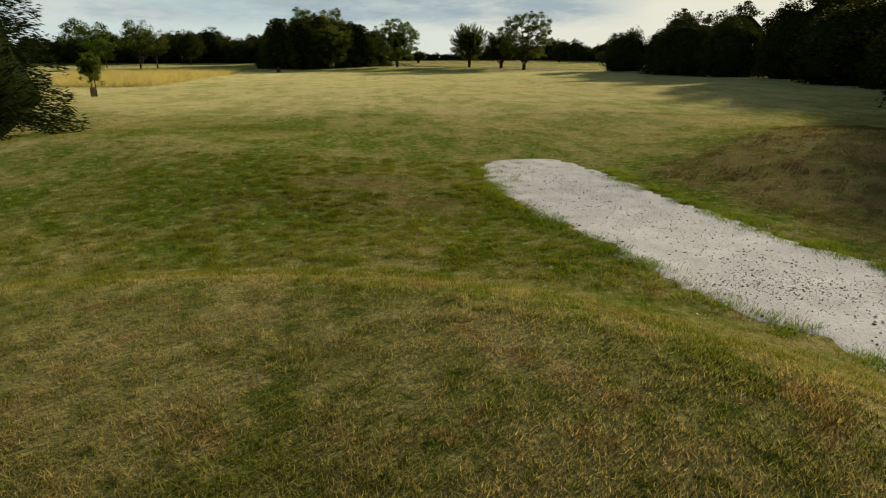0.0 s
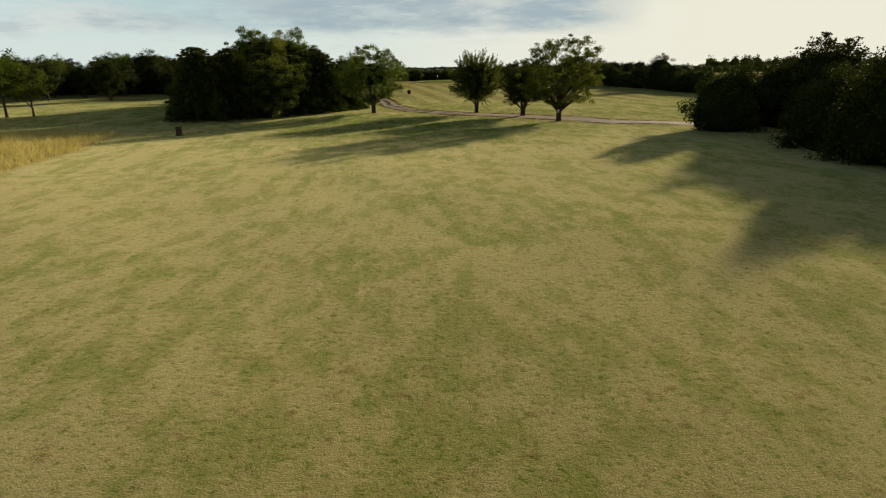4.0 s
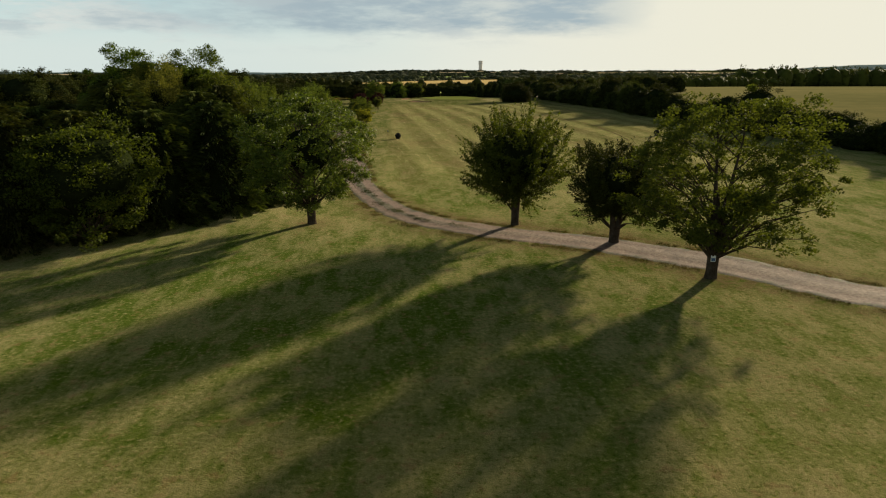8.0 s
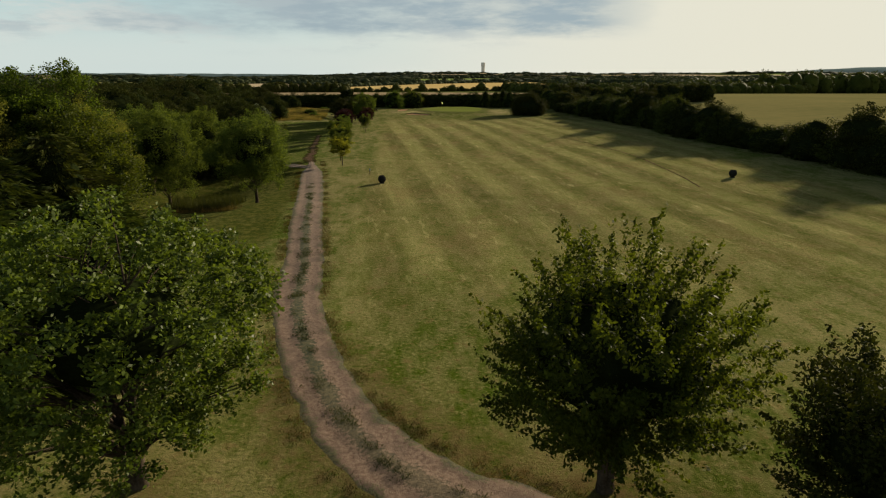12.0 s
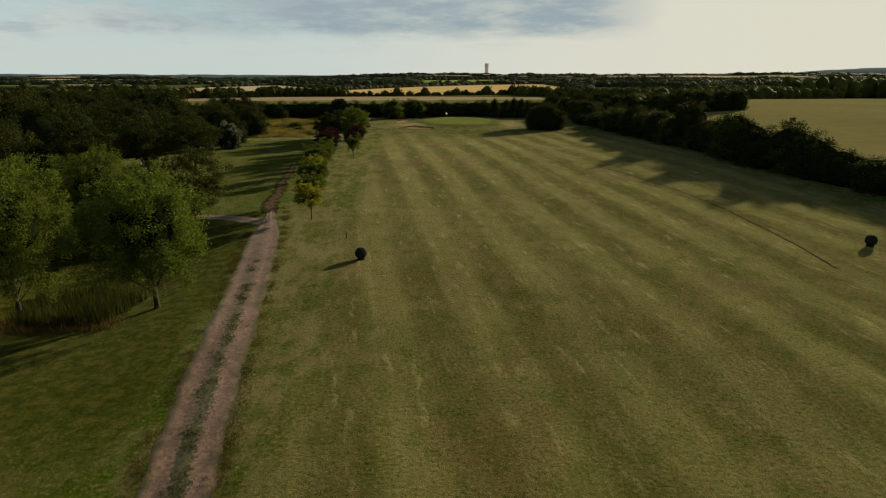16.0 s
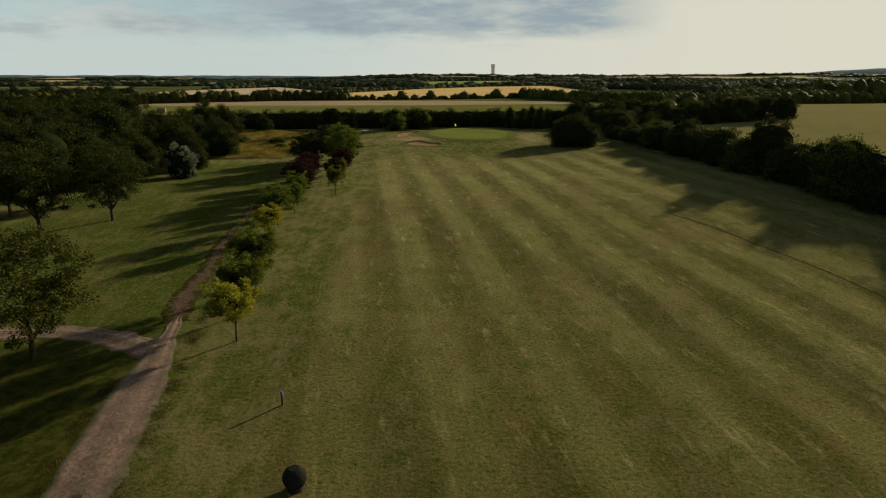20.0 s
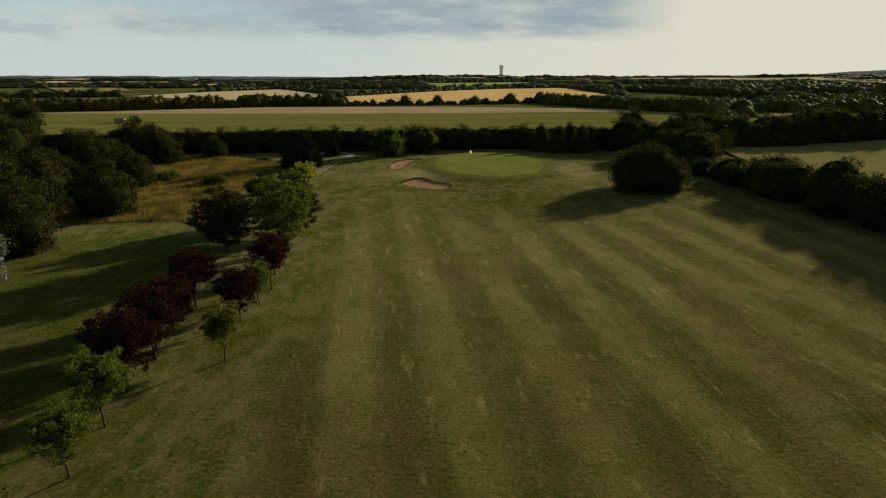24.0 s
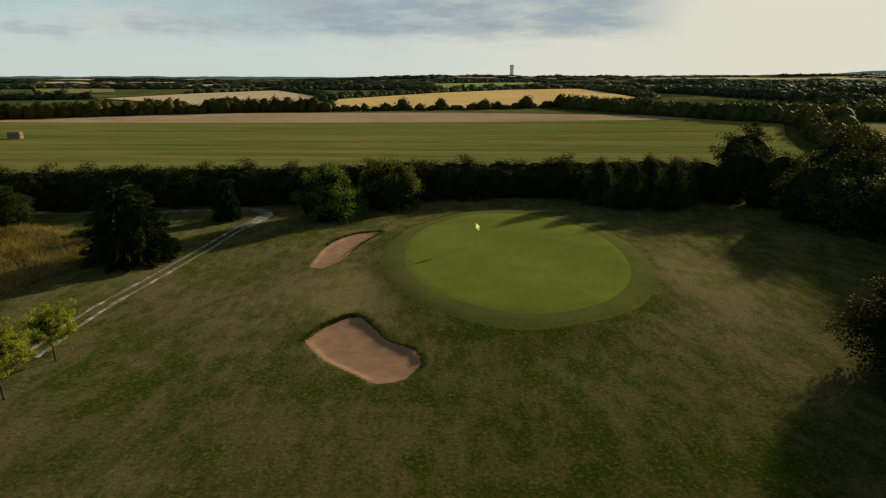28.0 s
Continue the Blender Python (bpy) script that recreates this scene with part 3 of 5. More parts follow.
# bare earth; on the bank it also paints in the bushes' shade
bare = 0.85 * (1 - smooth(from_line(TRACK_LINE, X, Y), 1.8, 4.0)) * (1 - smooth(Y, 66, 76)) + 0.95 * smooth(inside_depth(SHADED_BANK, X, Y), -0.5, 1.3) + bare_patch(X, Y)
for tx, ty in ((-9.7, 62.2), (4.7, 62.0), (10.6, 58.0), (14.1, 51.7)):
    bare = bare + 0.95 * np.exp(-((X - tx) ** 2 + (Y - ty) ** 2) / 1.4 ** 2)
attribute(ground_mesh, "bare", np.clip(bare, 0, 1).ravel())
# rises with y, so the painted dimming of the turf grows up the course
attribute(ground_mesh, "dimming", (0.62 * smooth(Y, 66, 104) + 0.20 * smooth(Y, 104, 160) + 0.18 * smooth(Y, 175, 210)).ravel())
attribute(ground_mesh, "far", smooth(Y, 460, 560).ravel())
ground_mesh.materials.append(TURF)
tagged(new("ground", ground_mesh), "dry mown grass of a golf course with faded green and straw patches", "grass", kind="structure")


def spline(pts, step):
    """Points at even steps along a smooth line through pts."""
    pts = [Vector((*p, 0)) for p in pts]
    out = []
    for i in range(len(pts) - 1):
        p0, p1, p2, p3 = pts[max(i - 1, 0)], pts[i], pts[i + 1], pts[min(i + 2, len(pts) - 1)]
        n = max(1, round((p2 - p1).length / step))
        for k in range(n):
            t = k / n
            out.append(0.5 * ((2 * p1) + (p2 - p0) * t + (2 * p0 - 5 * p1 + 4 * p2 - p3) * t * t + (3 * p1 - p0 - 3 * p2 + p3) * t ** 3))
    return out + [pts[-1]]


def ribbon(name, pts, width, mat, label, lift=0.035, crown=lambda k: 1.0, ruts=0.03, cols=13, step=0.45, ragged=0.24, seed=1):
    """A strip of track laid on the ground, with uneven edges that sink into the turf."""
    line = spline(pts, step)
    rows, verts, u, cr = len(line), [], [], []
    for i, p in enumerate(line):
        d = (line[min(i + 1, rows - 1)] - line[max(i - 1, 0)]).normalized()
        s = Vector((d.y, -d.x, 0))
        k = i / (rows - 1)
        w = width(k) / 2
        for j in range(cols):
            a = -1 + 2 * j / (cols - 1)
            rag = ragged * noise.noise((p.x * 0.9 + 7 * (a > 0), p.y * 0.9, seed)) + 0.6 * ragged * noise.noise((p.x * 3.3, p.y * 3.3 + 5 * (a > 0), seed)) + 0.4 * ragged * noise.noise((p.x * 9.1, p.y * 9.1 + 5 * (a > 0), seed))
            q = p + s * (a * (w + rag * abs(a)))
            dip = -ruts * math.exp(-((abs(a) - 0.48) / 0.18) ** 2)
            verts.append((q.x, q.y, at(q.x, q.y) + (-0.02 if j in (0, cols - 1) else lift * (1 - 0.75 * abs(a) ** 5) + dip)))
            u.append(a)
            cr.append(crown(k))
    me = shade_smooth(mesh_from(name, verts, grid_faces(rows, cols)[:, ::-1]))
    attribute(me, "across", u)
    attribute(me, "crown", cr)
    me.materials.append(mat)
    return tagged(new(name, me), label, "track", kind="structure")


ribbon("road_track", TRACK_LINE,
       lambda k: 3.4 - 0.6 * min(1, max(0, k - 0.40) / 0.2) - 2.4 * max(0, k - 0.93) / 0.07, TRACK, "rutted pinkish farm track with a grassy crown", crown=lambda k: min(1, max(0.15, (k - 0.45) * 6)) * min(1, max(0.1, (0.93 - k) * 9)))
ribbon("road_branch", [(-16.2, 120.6), (-18.0, 121.6), (-20.5, 122.6), (-24.5, 123.2), (-30, 122.6), (-38, 121.5)], lambda k: 2.0, TRACK, "short bare side track leading off to the trees", crown=lambda k: 0.5, ragged=0.4)
ribbon("road_worn", [(-17.1, 124.4), (-17.7, 126.4), (-18.3, 129.0), (-18.8, 133.5), (-19.8, 139.5), (-20.8, 147.0), (-22.0, 155.0)], lambda k: 2.1 - 1.2 * k, WORN, "worn earth footpath running on from the track", lift=0.02, crown=lambda k: 0.45, ruts=0.0, cols=9, ragged=0.5, seed=12)
ribbon("road_trodden", [(-23.9, 215.0), (-24.6, 209.0), (-24.9, 203.0), (-24.6, 196.0)], lambda k: 1.8 - 1.0 * k, WORN, "trodden earth path beside a row of saplings", lift=0.02, crown=lambda k: 0.4, ruts=0.0, cols=9, ragged=0.45, seed=13)
ribbon("road_edge", [(27.3, 108.0), (27.6, 114.0), (27.5, 120.0), (27.3, 127.0), (26.4, 134.0), (24.3, 143.5), (21.6, 151.0)], lambda k: 0.34, WORN, "thin worn line along the edge of the mown fairway", lift=0.018, crown=lambda k: 0.0, ruts=0.0, cols=5, ragged=0.16, seed=14)
ribbon("path_white", [(-0.15, -44.0), (0.0, -46.8), (0.75, -49.8), (1.55, -53.0), (2.35, -55.0), (4.8, -58.6), (10.0, -62.8)], lambda k: 1.1 + 2.15 * min(1, k / 0.10) ** 0.6, GRAVEL, "pale gravel path that ends in the grass", ruts=0.0, crown=lambda k: 0.0, step=0.14, ragged=0.42, cols=25, seed=4, lift=0.014)
for shift in (-0.45, 0.45):
    ribbon("path_strip", [(-24.0 + shift, 214.0), (-24.4 + shift, 221.0), (-23.9 + shift, 228.0), (-23.2 + shift, 236.0), (-22.8 + shift, 243.0)], lambda k: 0.36, CONCRETE, "worn concrete wheel strip beside the rough", ruts=0.0, cols=7, ragged=0.12, seed=6 + shift)
ribbon("path_bend", [(-22.8, 242.6), (-22.2, 246.5), (-22.6, 250.0), (-25.5, 252.0), (-32.0, 251.6), (-41.0, 250.4), (-60.0, 247.6)], lambda k: 1.8 - 0.6 * k, CONCRETE, "pale concrete track that bends along the hedge", ruts=0.0, ragged=0.25, seed=9)


def disc(name, outline, mat, label, category, lift, rings=8, skirt=-0.04):
    """A sheet that follows the ground inside an outline."""
    cx, cy = sum(p[0] for p in outline) / len(outline), sum(p[1] for p in outline) / len(outline)
    n, verts, faces = len(outline), [(cx, cy, at(cx, cy) + lift)], []
    for r in range(1, rings + 1):
        for x, y in outline:
            k = r / rings
            px, py = cx + (x - cx) * k, cy + (y - cy) * k
            verts.append((px, py, at(px, py) + (lift if r < rings else skirt)))
    tris = [(0, 1 + i, 1 + (i + 1) % n) for i in range(n)]
    quads = [(1 + r * n + i, 1 + (r + 1) * n + i, 1 + (r + 1) * n + (i + 1) % n, 1 + r * n + (i + 1) % n) for r in range(rings - 1) for i in range(n)]
    me = bpy.data.meshes.new(name)
    me.from_pydata(verts, [], tris + quads)
    me.validate()
    shade_smooth(me)
    me.materials.append(mat)
    return tagged(new(name, me), label, category, kind="structure")


def oval(c, r, n=72, wob=0.04, seed=0):
    return [(c[0] + r[0] * math.cos(a) * (1 + wob * noise.noise((math.cos(a), math.sin(a), seed))), c[1] + r[1] * math.sin(a) * (1 + wob * noise.noise((math.cos(a), math.sin(a), seed + 9)))) for a in (i * math.tau / n for i in range(n))]


disc("ground_apron", oval(GREEN_C, (11.6, 17.4), wob=0.16, seed=3), APRON, "darker fringe of short grass round the putting green", "grass", 0.02, 14)
disc("ground_green", oval(GREEN_C, GREEN_R, wob=0.07, seed=5), GREEN, "smooth bright putting green on a low rise", "putting green", 0.045, 16)
for poly in BUNKERS:
    outline = [(p.x, p.y) for p in spline(poly + poly[:1], 0.45)[:-1]]
    disc("ground_bunker", outline, SAND, "kidney-shaped sand bunker with a steep grass lip", "bunker", 0.04, 12)

# ---- plants ----


def tube(points, radii, sides=7):
    """Vertices and quads of a tapering round branch through points."""
    verts, faces = [], []
    for i, p in enumerate(points):
        d = (points[min(i + 1, len(points) - 1)] - points[max(i - 1, 0)]).normalized()
        a = d.orthogonal().normalized()
        b = d.cross(a)
        for k in range(sides):
            t = math.tau * k / sides
            verts.append(p + (a * math.cos(t) + b * math.sin(t)) * radii[i])
    for i in range(len(points) - 1):
        for k in range(sides):
            k2 = (k + 1) % sides
            faces.append((i * sides + k, i * sides + k2, (i + 1) * sides + k2, (i + 1) * sides + k))
    return verts, faces


def wood_mesh(name, branches, sides=7):
    verts, faces = [], []
    for points, radii in branches:
        v, f = tube(points, radii, sides)
        faces += [tuple(i + len(verts) for i in q) for q in f]
        verts += v
    return shade_smooth(mesh_from(name, [tuple(v) for v in verts], faces))


def leaf_mesh(name, rng, centres, radius, count, size, slim=0.55, squash=0.7, droop=0.0, upright=0.0):
    """Leaves scattered round the clump centres: each a small four-cornered blade, lying any way."""
    n = len(centres)
    pick = rng.integers(0, n, count)
    r = np.asarray(radius)[pick] if np.ndim(radius) else np.full(count, radius)
    off = rng.normal(size=(count, 3))
    off /= np.linalg.norm(off, axis=1, keepdims=True) + 1e-6
    off *= (r * rng.random(count) ** 0.5)[:, None]
    off[:, 2] *= squash
    p = np.asarray(centres)[pick] + off
    if droop:
        p[:, 2] -= droop * rng.random(count) ** 2
    a = rng.normal(size=(count, 3))
    a[:, 2] = a[:, 2] * 0.6 - droop * 0.5 + upright
    a /= np.linalg.norm(a, axis=1, keepdims=True) + 1e-6
    b = np.cross(a, rng.normal(size=(count, 3)))
    b /= np.linalg.norm(b, axis=1, keepdims=True) + 1e-6
    s = size * (0.65 + 0.7 * rng.random(count))[:, None]
    a, b = a * s * 0.5, b * s * 0.5 * slim
    v = np.stack([p - a, p + b - a * 0.1, p + a, p - b - a * 0.1], 1).reshape(-1, 3)
    v[:, 2] = np.maximum(v[:, 2], 0.03)
    return mesh_from(name, v, np.arange(count * 4).reshape(-1, 4))


def crown_points(rng, n, rx, rz, zc, lumps=0.28, fill=0.45, low=-1.0, full=2.0):
    """Clump centres in an uneven egg, most of them near its skin."""
    out = []
    seed = rng.random(3) * 50
    while len(out) < n:
        d = rng.normal(size=3)
        d /= np.linalg.norm(d)
        if d[2] < low:
            continue
        k = fill + (1 - fill) * rng.random() ** 0.6
        k *= 1 + lumps * 1.6 * noise.noise(Vector(d * 1.7 + seed))
        wide = rx * k * (1 - abs(d[2]) ** full) ** (1 / full) / max(1e-3, math.hypot(d[0], d[1]))
        out.append((d[0] * wide, d[1] * wide, zc + d[2] * rz * k))
    return np.array(out)


def broad_tree(seed, h, w, clear, trunk, clumps, clump, leaves, leaf, stems=1, droop=0.0, slim=0.55, lean=0.0, dense=0.0, lumps=0.26, fill=0.35):
    """Meshes of a broad-leaved tree: wood (trunk and limbs) and crown."""
    rng = np.random.default_rng(seed)
    rz, zc = (h - clear) / 2 * 0.94, clear + (h - clear) / 2
    pts = crown_points(rng, clumps, w / 2 * 0.90, rz, zc, lumps, fill, -1.0, 2.0 if lumps > 0.25 else 2.5)
    branches = []
    for s in range(stems):
        base = Vector((0.09 * (s - (stems - 1) / 2) * 2, 0.05 * s, -0.25))
        top = Vector((lean + 0.8 * (s - (stems - 1) / 2) * 2, rng.normal() * 0.3, clear + (h - clear) * 0.74))
        line = [Vector((*base.xy.lerp(top.xy, k ** 1.7), base.z + (top.z - base.z) * k)) + Vector((rng.normal(), rng.normal(), 0)) * 0.05 * k for k in (0, 0.08, 0.25, 0.5, 0.75, 1.0)]
        branches.append((line, [trunk * q / (1 + 0.25 * (stems - 1)) for q in (1.55, 1.12, 0.92, 0.66, 0.40, 0.14)]))
        for _ in range(min(46, max(6, clumps // 5 // stems))):
            tip = Vector(pts[rng.integers(0, len(pts))])
            k = min(0.95, max((clear + 0.10 * (h - clear)) / (clear + (h - clear) * 0.74), (tip.z - 0.55 * (tip.xy.length)) / (clear + (h - clear) * 0.74)))
            i = min(int(k * 5), 4)
            root = line[i].lerp(line[i + 1], k * 5 - i)
            bend = root.lerp(tip, 0.5) + Vector((0, 0, 0.12 * (tip - root).length))
            r0 = trunk * (0.22 + 0.16 * rng.random()) * (1.15 - 0.7 * k)
            branches.append(([root, root.lerp(bend, 0.55), bend, bend.lerp(tip, 0.55), tip], [r0, r0 * 0.8, r0 * 0.55, r0 * 0.35, r0 * 0.15]))
    wood = wood_mesh("trunk", branches)
    core = (core_mesh(rng, w / 2 * dense, rz * dense, zc),) if dense else ()
    rad = clump * (0.6 + 0.8 * rng.random(clumps))
    crown = leaf_mesh("crown", rng, pts, rad, leaves, leaf, slim, 0.62, droop)
    return (wood, crown) + core


def shoot_crown(seed, h, w, clear, shoots, length, leaves, leaf, lumps=0.2):
    """A crown of stiff shoots that point outwards, each set with leaves along its outer part."""
    rng = np.random.default_rng(seed)
    zc, rz = clear + (h - clear) / 2, (h - clear) / 2
    tips = crown_points(rng, shoots, w / 2, rz, zc, lumps, 0.62)
    d = tips - np.array([0, 0, clear + 0.18 * (h - clear)])
    d /= np.linalg.norm(d, axis=1, keepdims=True)
    d += rng.normal(size=d.shape) * 0.16
    i = rng.integers(0, shoots, leaves)
    u = rng.random(leaves) ** 0.8
    reach = length * (0.7 + 0.6 * rng.random(shoots))[i]
    p = tips[i] - d[i] * (u * reach)[:, None] + rng.normal(size=(leaves, 3)) * (0.045 + 0.085 * u)[:, None]
    a = rng.normal(size=(leaves, 3)) + d[i] * 0.5
    a /= np.linalg.norm(a, axis=1, keepdims=True)
    b = np.cross(a, rng.normal(size=(leaves, 3)))
    b /= np.linalg.norm(b, axis=1, keepdims=True)
    s = leaf * (0.65 + 0.7 * rng.random(leaves))[:, None]
    a, b = a * s * 0.5, b * s * 0.28
    v = np.stack([p - a, p + b - a * 0.1, p + a, p - b - a * 0.1], 1).reshape(-1, 3)
    return mesh_from("crown", v, np.arange(leaves * 4).reshape(-1, 4))


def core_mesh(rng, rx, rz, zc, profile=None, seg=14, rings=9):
    """A dark, lumpy solid that stands for the shaded inner twigs and leaves of a dense plant."""
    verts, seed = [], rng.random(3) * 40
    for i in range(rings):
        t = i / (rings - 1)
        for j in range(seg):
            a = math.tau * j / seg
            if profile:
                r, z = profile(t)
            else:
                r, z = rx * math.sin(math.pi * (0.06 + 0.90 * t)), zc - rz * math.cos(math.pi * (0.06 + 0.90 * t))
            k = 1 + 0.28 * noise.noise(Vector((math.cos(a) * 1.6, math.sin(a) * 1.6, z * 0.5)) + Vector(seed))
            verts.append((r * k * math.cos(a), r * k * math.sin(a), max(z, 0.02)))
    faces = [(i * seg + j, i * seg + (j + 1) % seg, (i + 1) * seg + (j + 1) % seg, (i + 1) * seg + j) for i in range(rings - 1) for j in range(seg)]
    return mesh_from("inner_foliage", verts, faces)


def conifer(seed, h, w, leaves, leaf, belly=0.25, power=0.62):
    """Meshes of a dense cone-shaped evergreen that is leafy to the ground."""
    rng = np.random.default_rng(seed)
    n = 150

    def radius(t):
        return w / 2 * min(1, (t + 0.06) / belly) ** 0.5 * (1 - t) ** power if t > 0 else w / 2 * 0.5
    pts = []
    seed3 = rng.random(3) * 40
    for _ in range(n):
        t = rng.random() ** 1.25
        a = rng.random() * math.tau
        r = radius(t) * (0.72 + 0.34 * rng.random()) * (1 + 0.35 * noise.noise(Vector((math.cos(a) * 1.5, math.sin(a) * 1.5, t * 4)) + Vector(seed3)))
        pts.append((r * math.cos(a), r * math.sin(a), 0.25 + t * (h - 0.3)))
    taper = np.array([1.15 - 0.85 * p[2] / h if power > 0.7 else 1.0 for p in pts])
    crown = leaf_mesh("crown", rng, pts, (0.085 * w + 0.06 * h * rng.random(n)) * taper, leaves, leaf, 0.4, 1.1, 0.0, 0.35)
    core = core_mesh(rng, 0, 0, 0, lambda t: (radius(t * 0.94) * 0.80, 0.05 + t * 0.94 * h * 0.97), 14, 10)
    wood = wood_mesh("trunk", [([Vector((0, 0, -0.2)), Vector((0, 0, h * 0.5)), Vector((0, 0, h * 0.97))], [0.035 * h * 0.5, 0.02 * h * 0.5, 0.02])])
    return wood, crown, core


def fir(seed, h, w, boughs, needles, size, power=0.8, rag=0.15, slim=0.2, heart=0.62):
    """Meshes of a fir: tiers of drooping boughs, each a tapering frond of short sprays."""
    rng = np.random.default_rng(seed)
    pos, way, limbs = [], [], [([Vector((0, 0, -0.2)), Vector((0, 0, h * 0.5)), Vector((0, 0, h * 0.98))], [0.016 * h, 0.010 * h, 0.01])]
    for i in range(boughs):
        t = (i + rng.random()) / boughs
        t = t ** 1.15
        z, a = 0.12 * h * 0.3 + t * h * 0.96, i * 2.39996 + rng.normal() * 0.25
        length = w / 2 * (1 - t) ** power * rng.uniform(1 - rag, 1 + rag) + 0.12
        out = Vector((math.cos(a), math.sin(a), 0))
        tip = Vector((0, 0, z)) + out * length + Vector((0, 0, -0.16 * length + 0.35 * t * length))
        mid = Vector((0, 0, z)).lerp(tip, 0.5) + Vector((0, 0, 0.10 * length))
        limbs.append(([Vector((0, 0, z)), mid, tip], [0.012 * length + 0.008, 0.008 * length + 0.004, 0.003]))
        n = max(20, int(needles / boughs * (0.35 + 1.3 * (1 - t))))
        s = rng.random(n) ** 0.75
        side = Vector((-out.y, out.x, 0))
        for k in s:
            p = Vector((0, 0, z)).lerp(mid, k * 2) if k < 0.5 else mid.lerp(tip, k * 2 - 1)
            lat = rng.uniform(-1, 1) * 0.34 * length * (1.05 - k) ** 0.8
            pos.append(p + side * lat + out * abs(lat) * -0.25 + Vector((0, 0, rng.normal() * 0.05 * length - 0.10 * abs(lat))))
            way.append(out * 0.9 + side * (lat / length * 2.2) + Vector((0, 0, rng.normal() * 0.25 - 0.15)))
    pos, a = np.array(pos), np.array(way)
    a /= np.linalg.norm(a, axis=1, keepdims=True)
    b = np.cross(a, rng.normal(size=a.shape))
    b /= np.linalg.norm(b, axis=1, keepdims=True)
    s = size * (0.6 + 0.8 * rng.random(len(a)))[:, None]
    v = np.stack([pos - a * s * 0.4, pos + b * s * slim, pos + a * s * 0.6, pos - b * s * slim], 1).reshape(-1, 3)
    v[:, 2] = np.maximum(v[:, 2], 0.03)
    crown = mesh_from("crown", v, np.arange(len(v)).reshape(-1, 4))
    core = core_mesh(rng, 0, 0, 0, lambda t: (w / 2 * heart * (1 - t * 0.95) ** power * min(1, t * 8 + 0.5), 0.1 + t * h * 0.9), 14, 10)
    return wood_mesh("trunk", limbs, 5), crown, core


def shrub(seed, h, w, leaves, leaf, clumps=70, slim=0.6, seg=14, rings=9):
    """Meshes of a dense bush that is leafy to the ground."""
    rng = np.random.default_rng(seed)
    zc, rz = h * 0.37, h * 0.61
    pts = crown_points(rng, clumps, w / 2 * 0.9, rz, zc, 0.22, 0.74, -0.62)
    pts[:, 2] = np.maximum(pts[:, 2], 0.25)
    crown = leaf_mesh("crown", rng, pts, (0.085 * min(w, 8) + 0.04 * h) * (0.6 + 0.8 * rng.random(clumps)), leaves, leaf, slim, 0.8)
    core = core_mesh(rng, w / 2 * 0.80, rz * 0.86, zc, None, seg, rings)
    return crown, core


def plant_tree(name, x, y, meshes, leaf, bark, label, category="tree", group="", turn=0.0, size=1.0):
    t = thing(name, x, y, label, category, group, turn=turn)
    t.scale = (size,) * 3
    part("trunk", meshes[0], bark, t)
    part("crown", meshes[1], leaf, t)
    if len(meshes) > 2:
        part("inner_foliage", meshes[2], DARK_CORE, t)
    return t


def plant_shrub(name, x, y, meshes, leaf, label, category="bush", group="", turn=0.0, size=(1, 1, 1)):
    t = thing(name, x, y, label, category, group, turn=turn)
    t.scale = size
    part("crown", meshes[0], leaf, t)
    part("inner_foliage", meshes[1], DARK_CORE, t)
    return t


def again(ob, x, y, turn=0.0, size=(1, 1, 1), label=""):
    """A copy of a plant elsewhere, turned and scaled."""
    c = copy_thing(ob, pose(x, y, at(x, y), 0, 0, turn))
    c.scale = size if isinstance(size, tuple) else (size,) * 3
    if label:
        c["label"] = label
    return c


# near-black: the shade among the inner leaves is put into this colour
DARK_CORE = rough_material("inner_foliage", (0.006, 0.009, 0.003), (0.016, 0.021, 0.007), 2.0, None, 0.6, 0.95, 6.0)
rnd = random.Random(7)

# the four trees beside the track
plant_tree("ash_tree", -9.7, 62.2, broad_tree(11, 9.0, 9.4, 1.4, 0.22, 380, 0.46, 46000, 0.145, droop=0.25, stems=2, lumps=0.18, fill=0.62, dense=0.40), LEAF_ASH, BARK, "spreading ash tree with glossy leaves in loose sprays beside the track", group="trees by the track")
cherry = broad_tree(12, 8.4, 8.2, 1.2, 0.20, 60, 0.6, 100, 0.12, stems=2, dense=0.55)
plant_tree("cherry_tree", 4.7, 62.0, (cherry[0], shoot_crown(16, 8.6, 9.3, 1.2, 380, 1.9, 52000, 0.13, 0.24), cherry[2]), LEAF_MAPLE, BARK, "dark spiky cherry tree with a forked trunk beside the track", group="trees by the track")
plum = broad_tree(13, 6.9, 7.1, 1.2, 0.26, 60, 0.6, 100, 0.12, stems=2, dense=0.55)
plant_tree("plum_tree", 10.6, 58.0, (plum[0], shoot_crown(17, 6.9, 7.3, 1.2, 520, 1.0, 52000, 0.115, 0.34), plum[2]), LEAF_DARK, BARK, "low dark plum tree with a thick ivy-grown trunk beside the track", group="trees by the track")
plant_tree("maple_tree", 14.1, 51.7, broad_tree(14, 10.0, 10.4, 1.5, 0.25, 460, 0.50, 44000, 0.16, stems=2, lumps=0.22, fill=0.5), LEAF_BRIGHT, BARK, "large broad maple tree with a twin trunk beside the track", group="trees by the track")

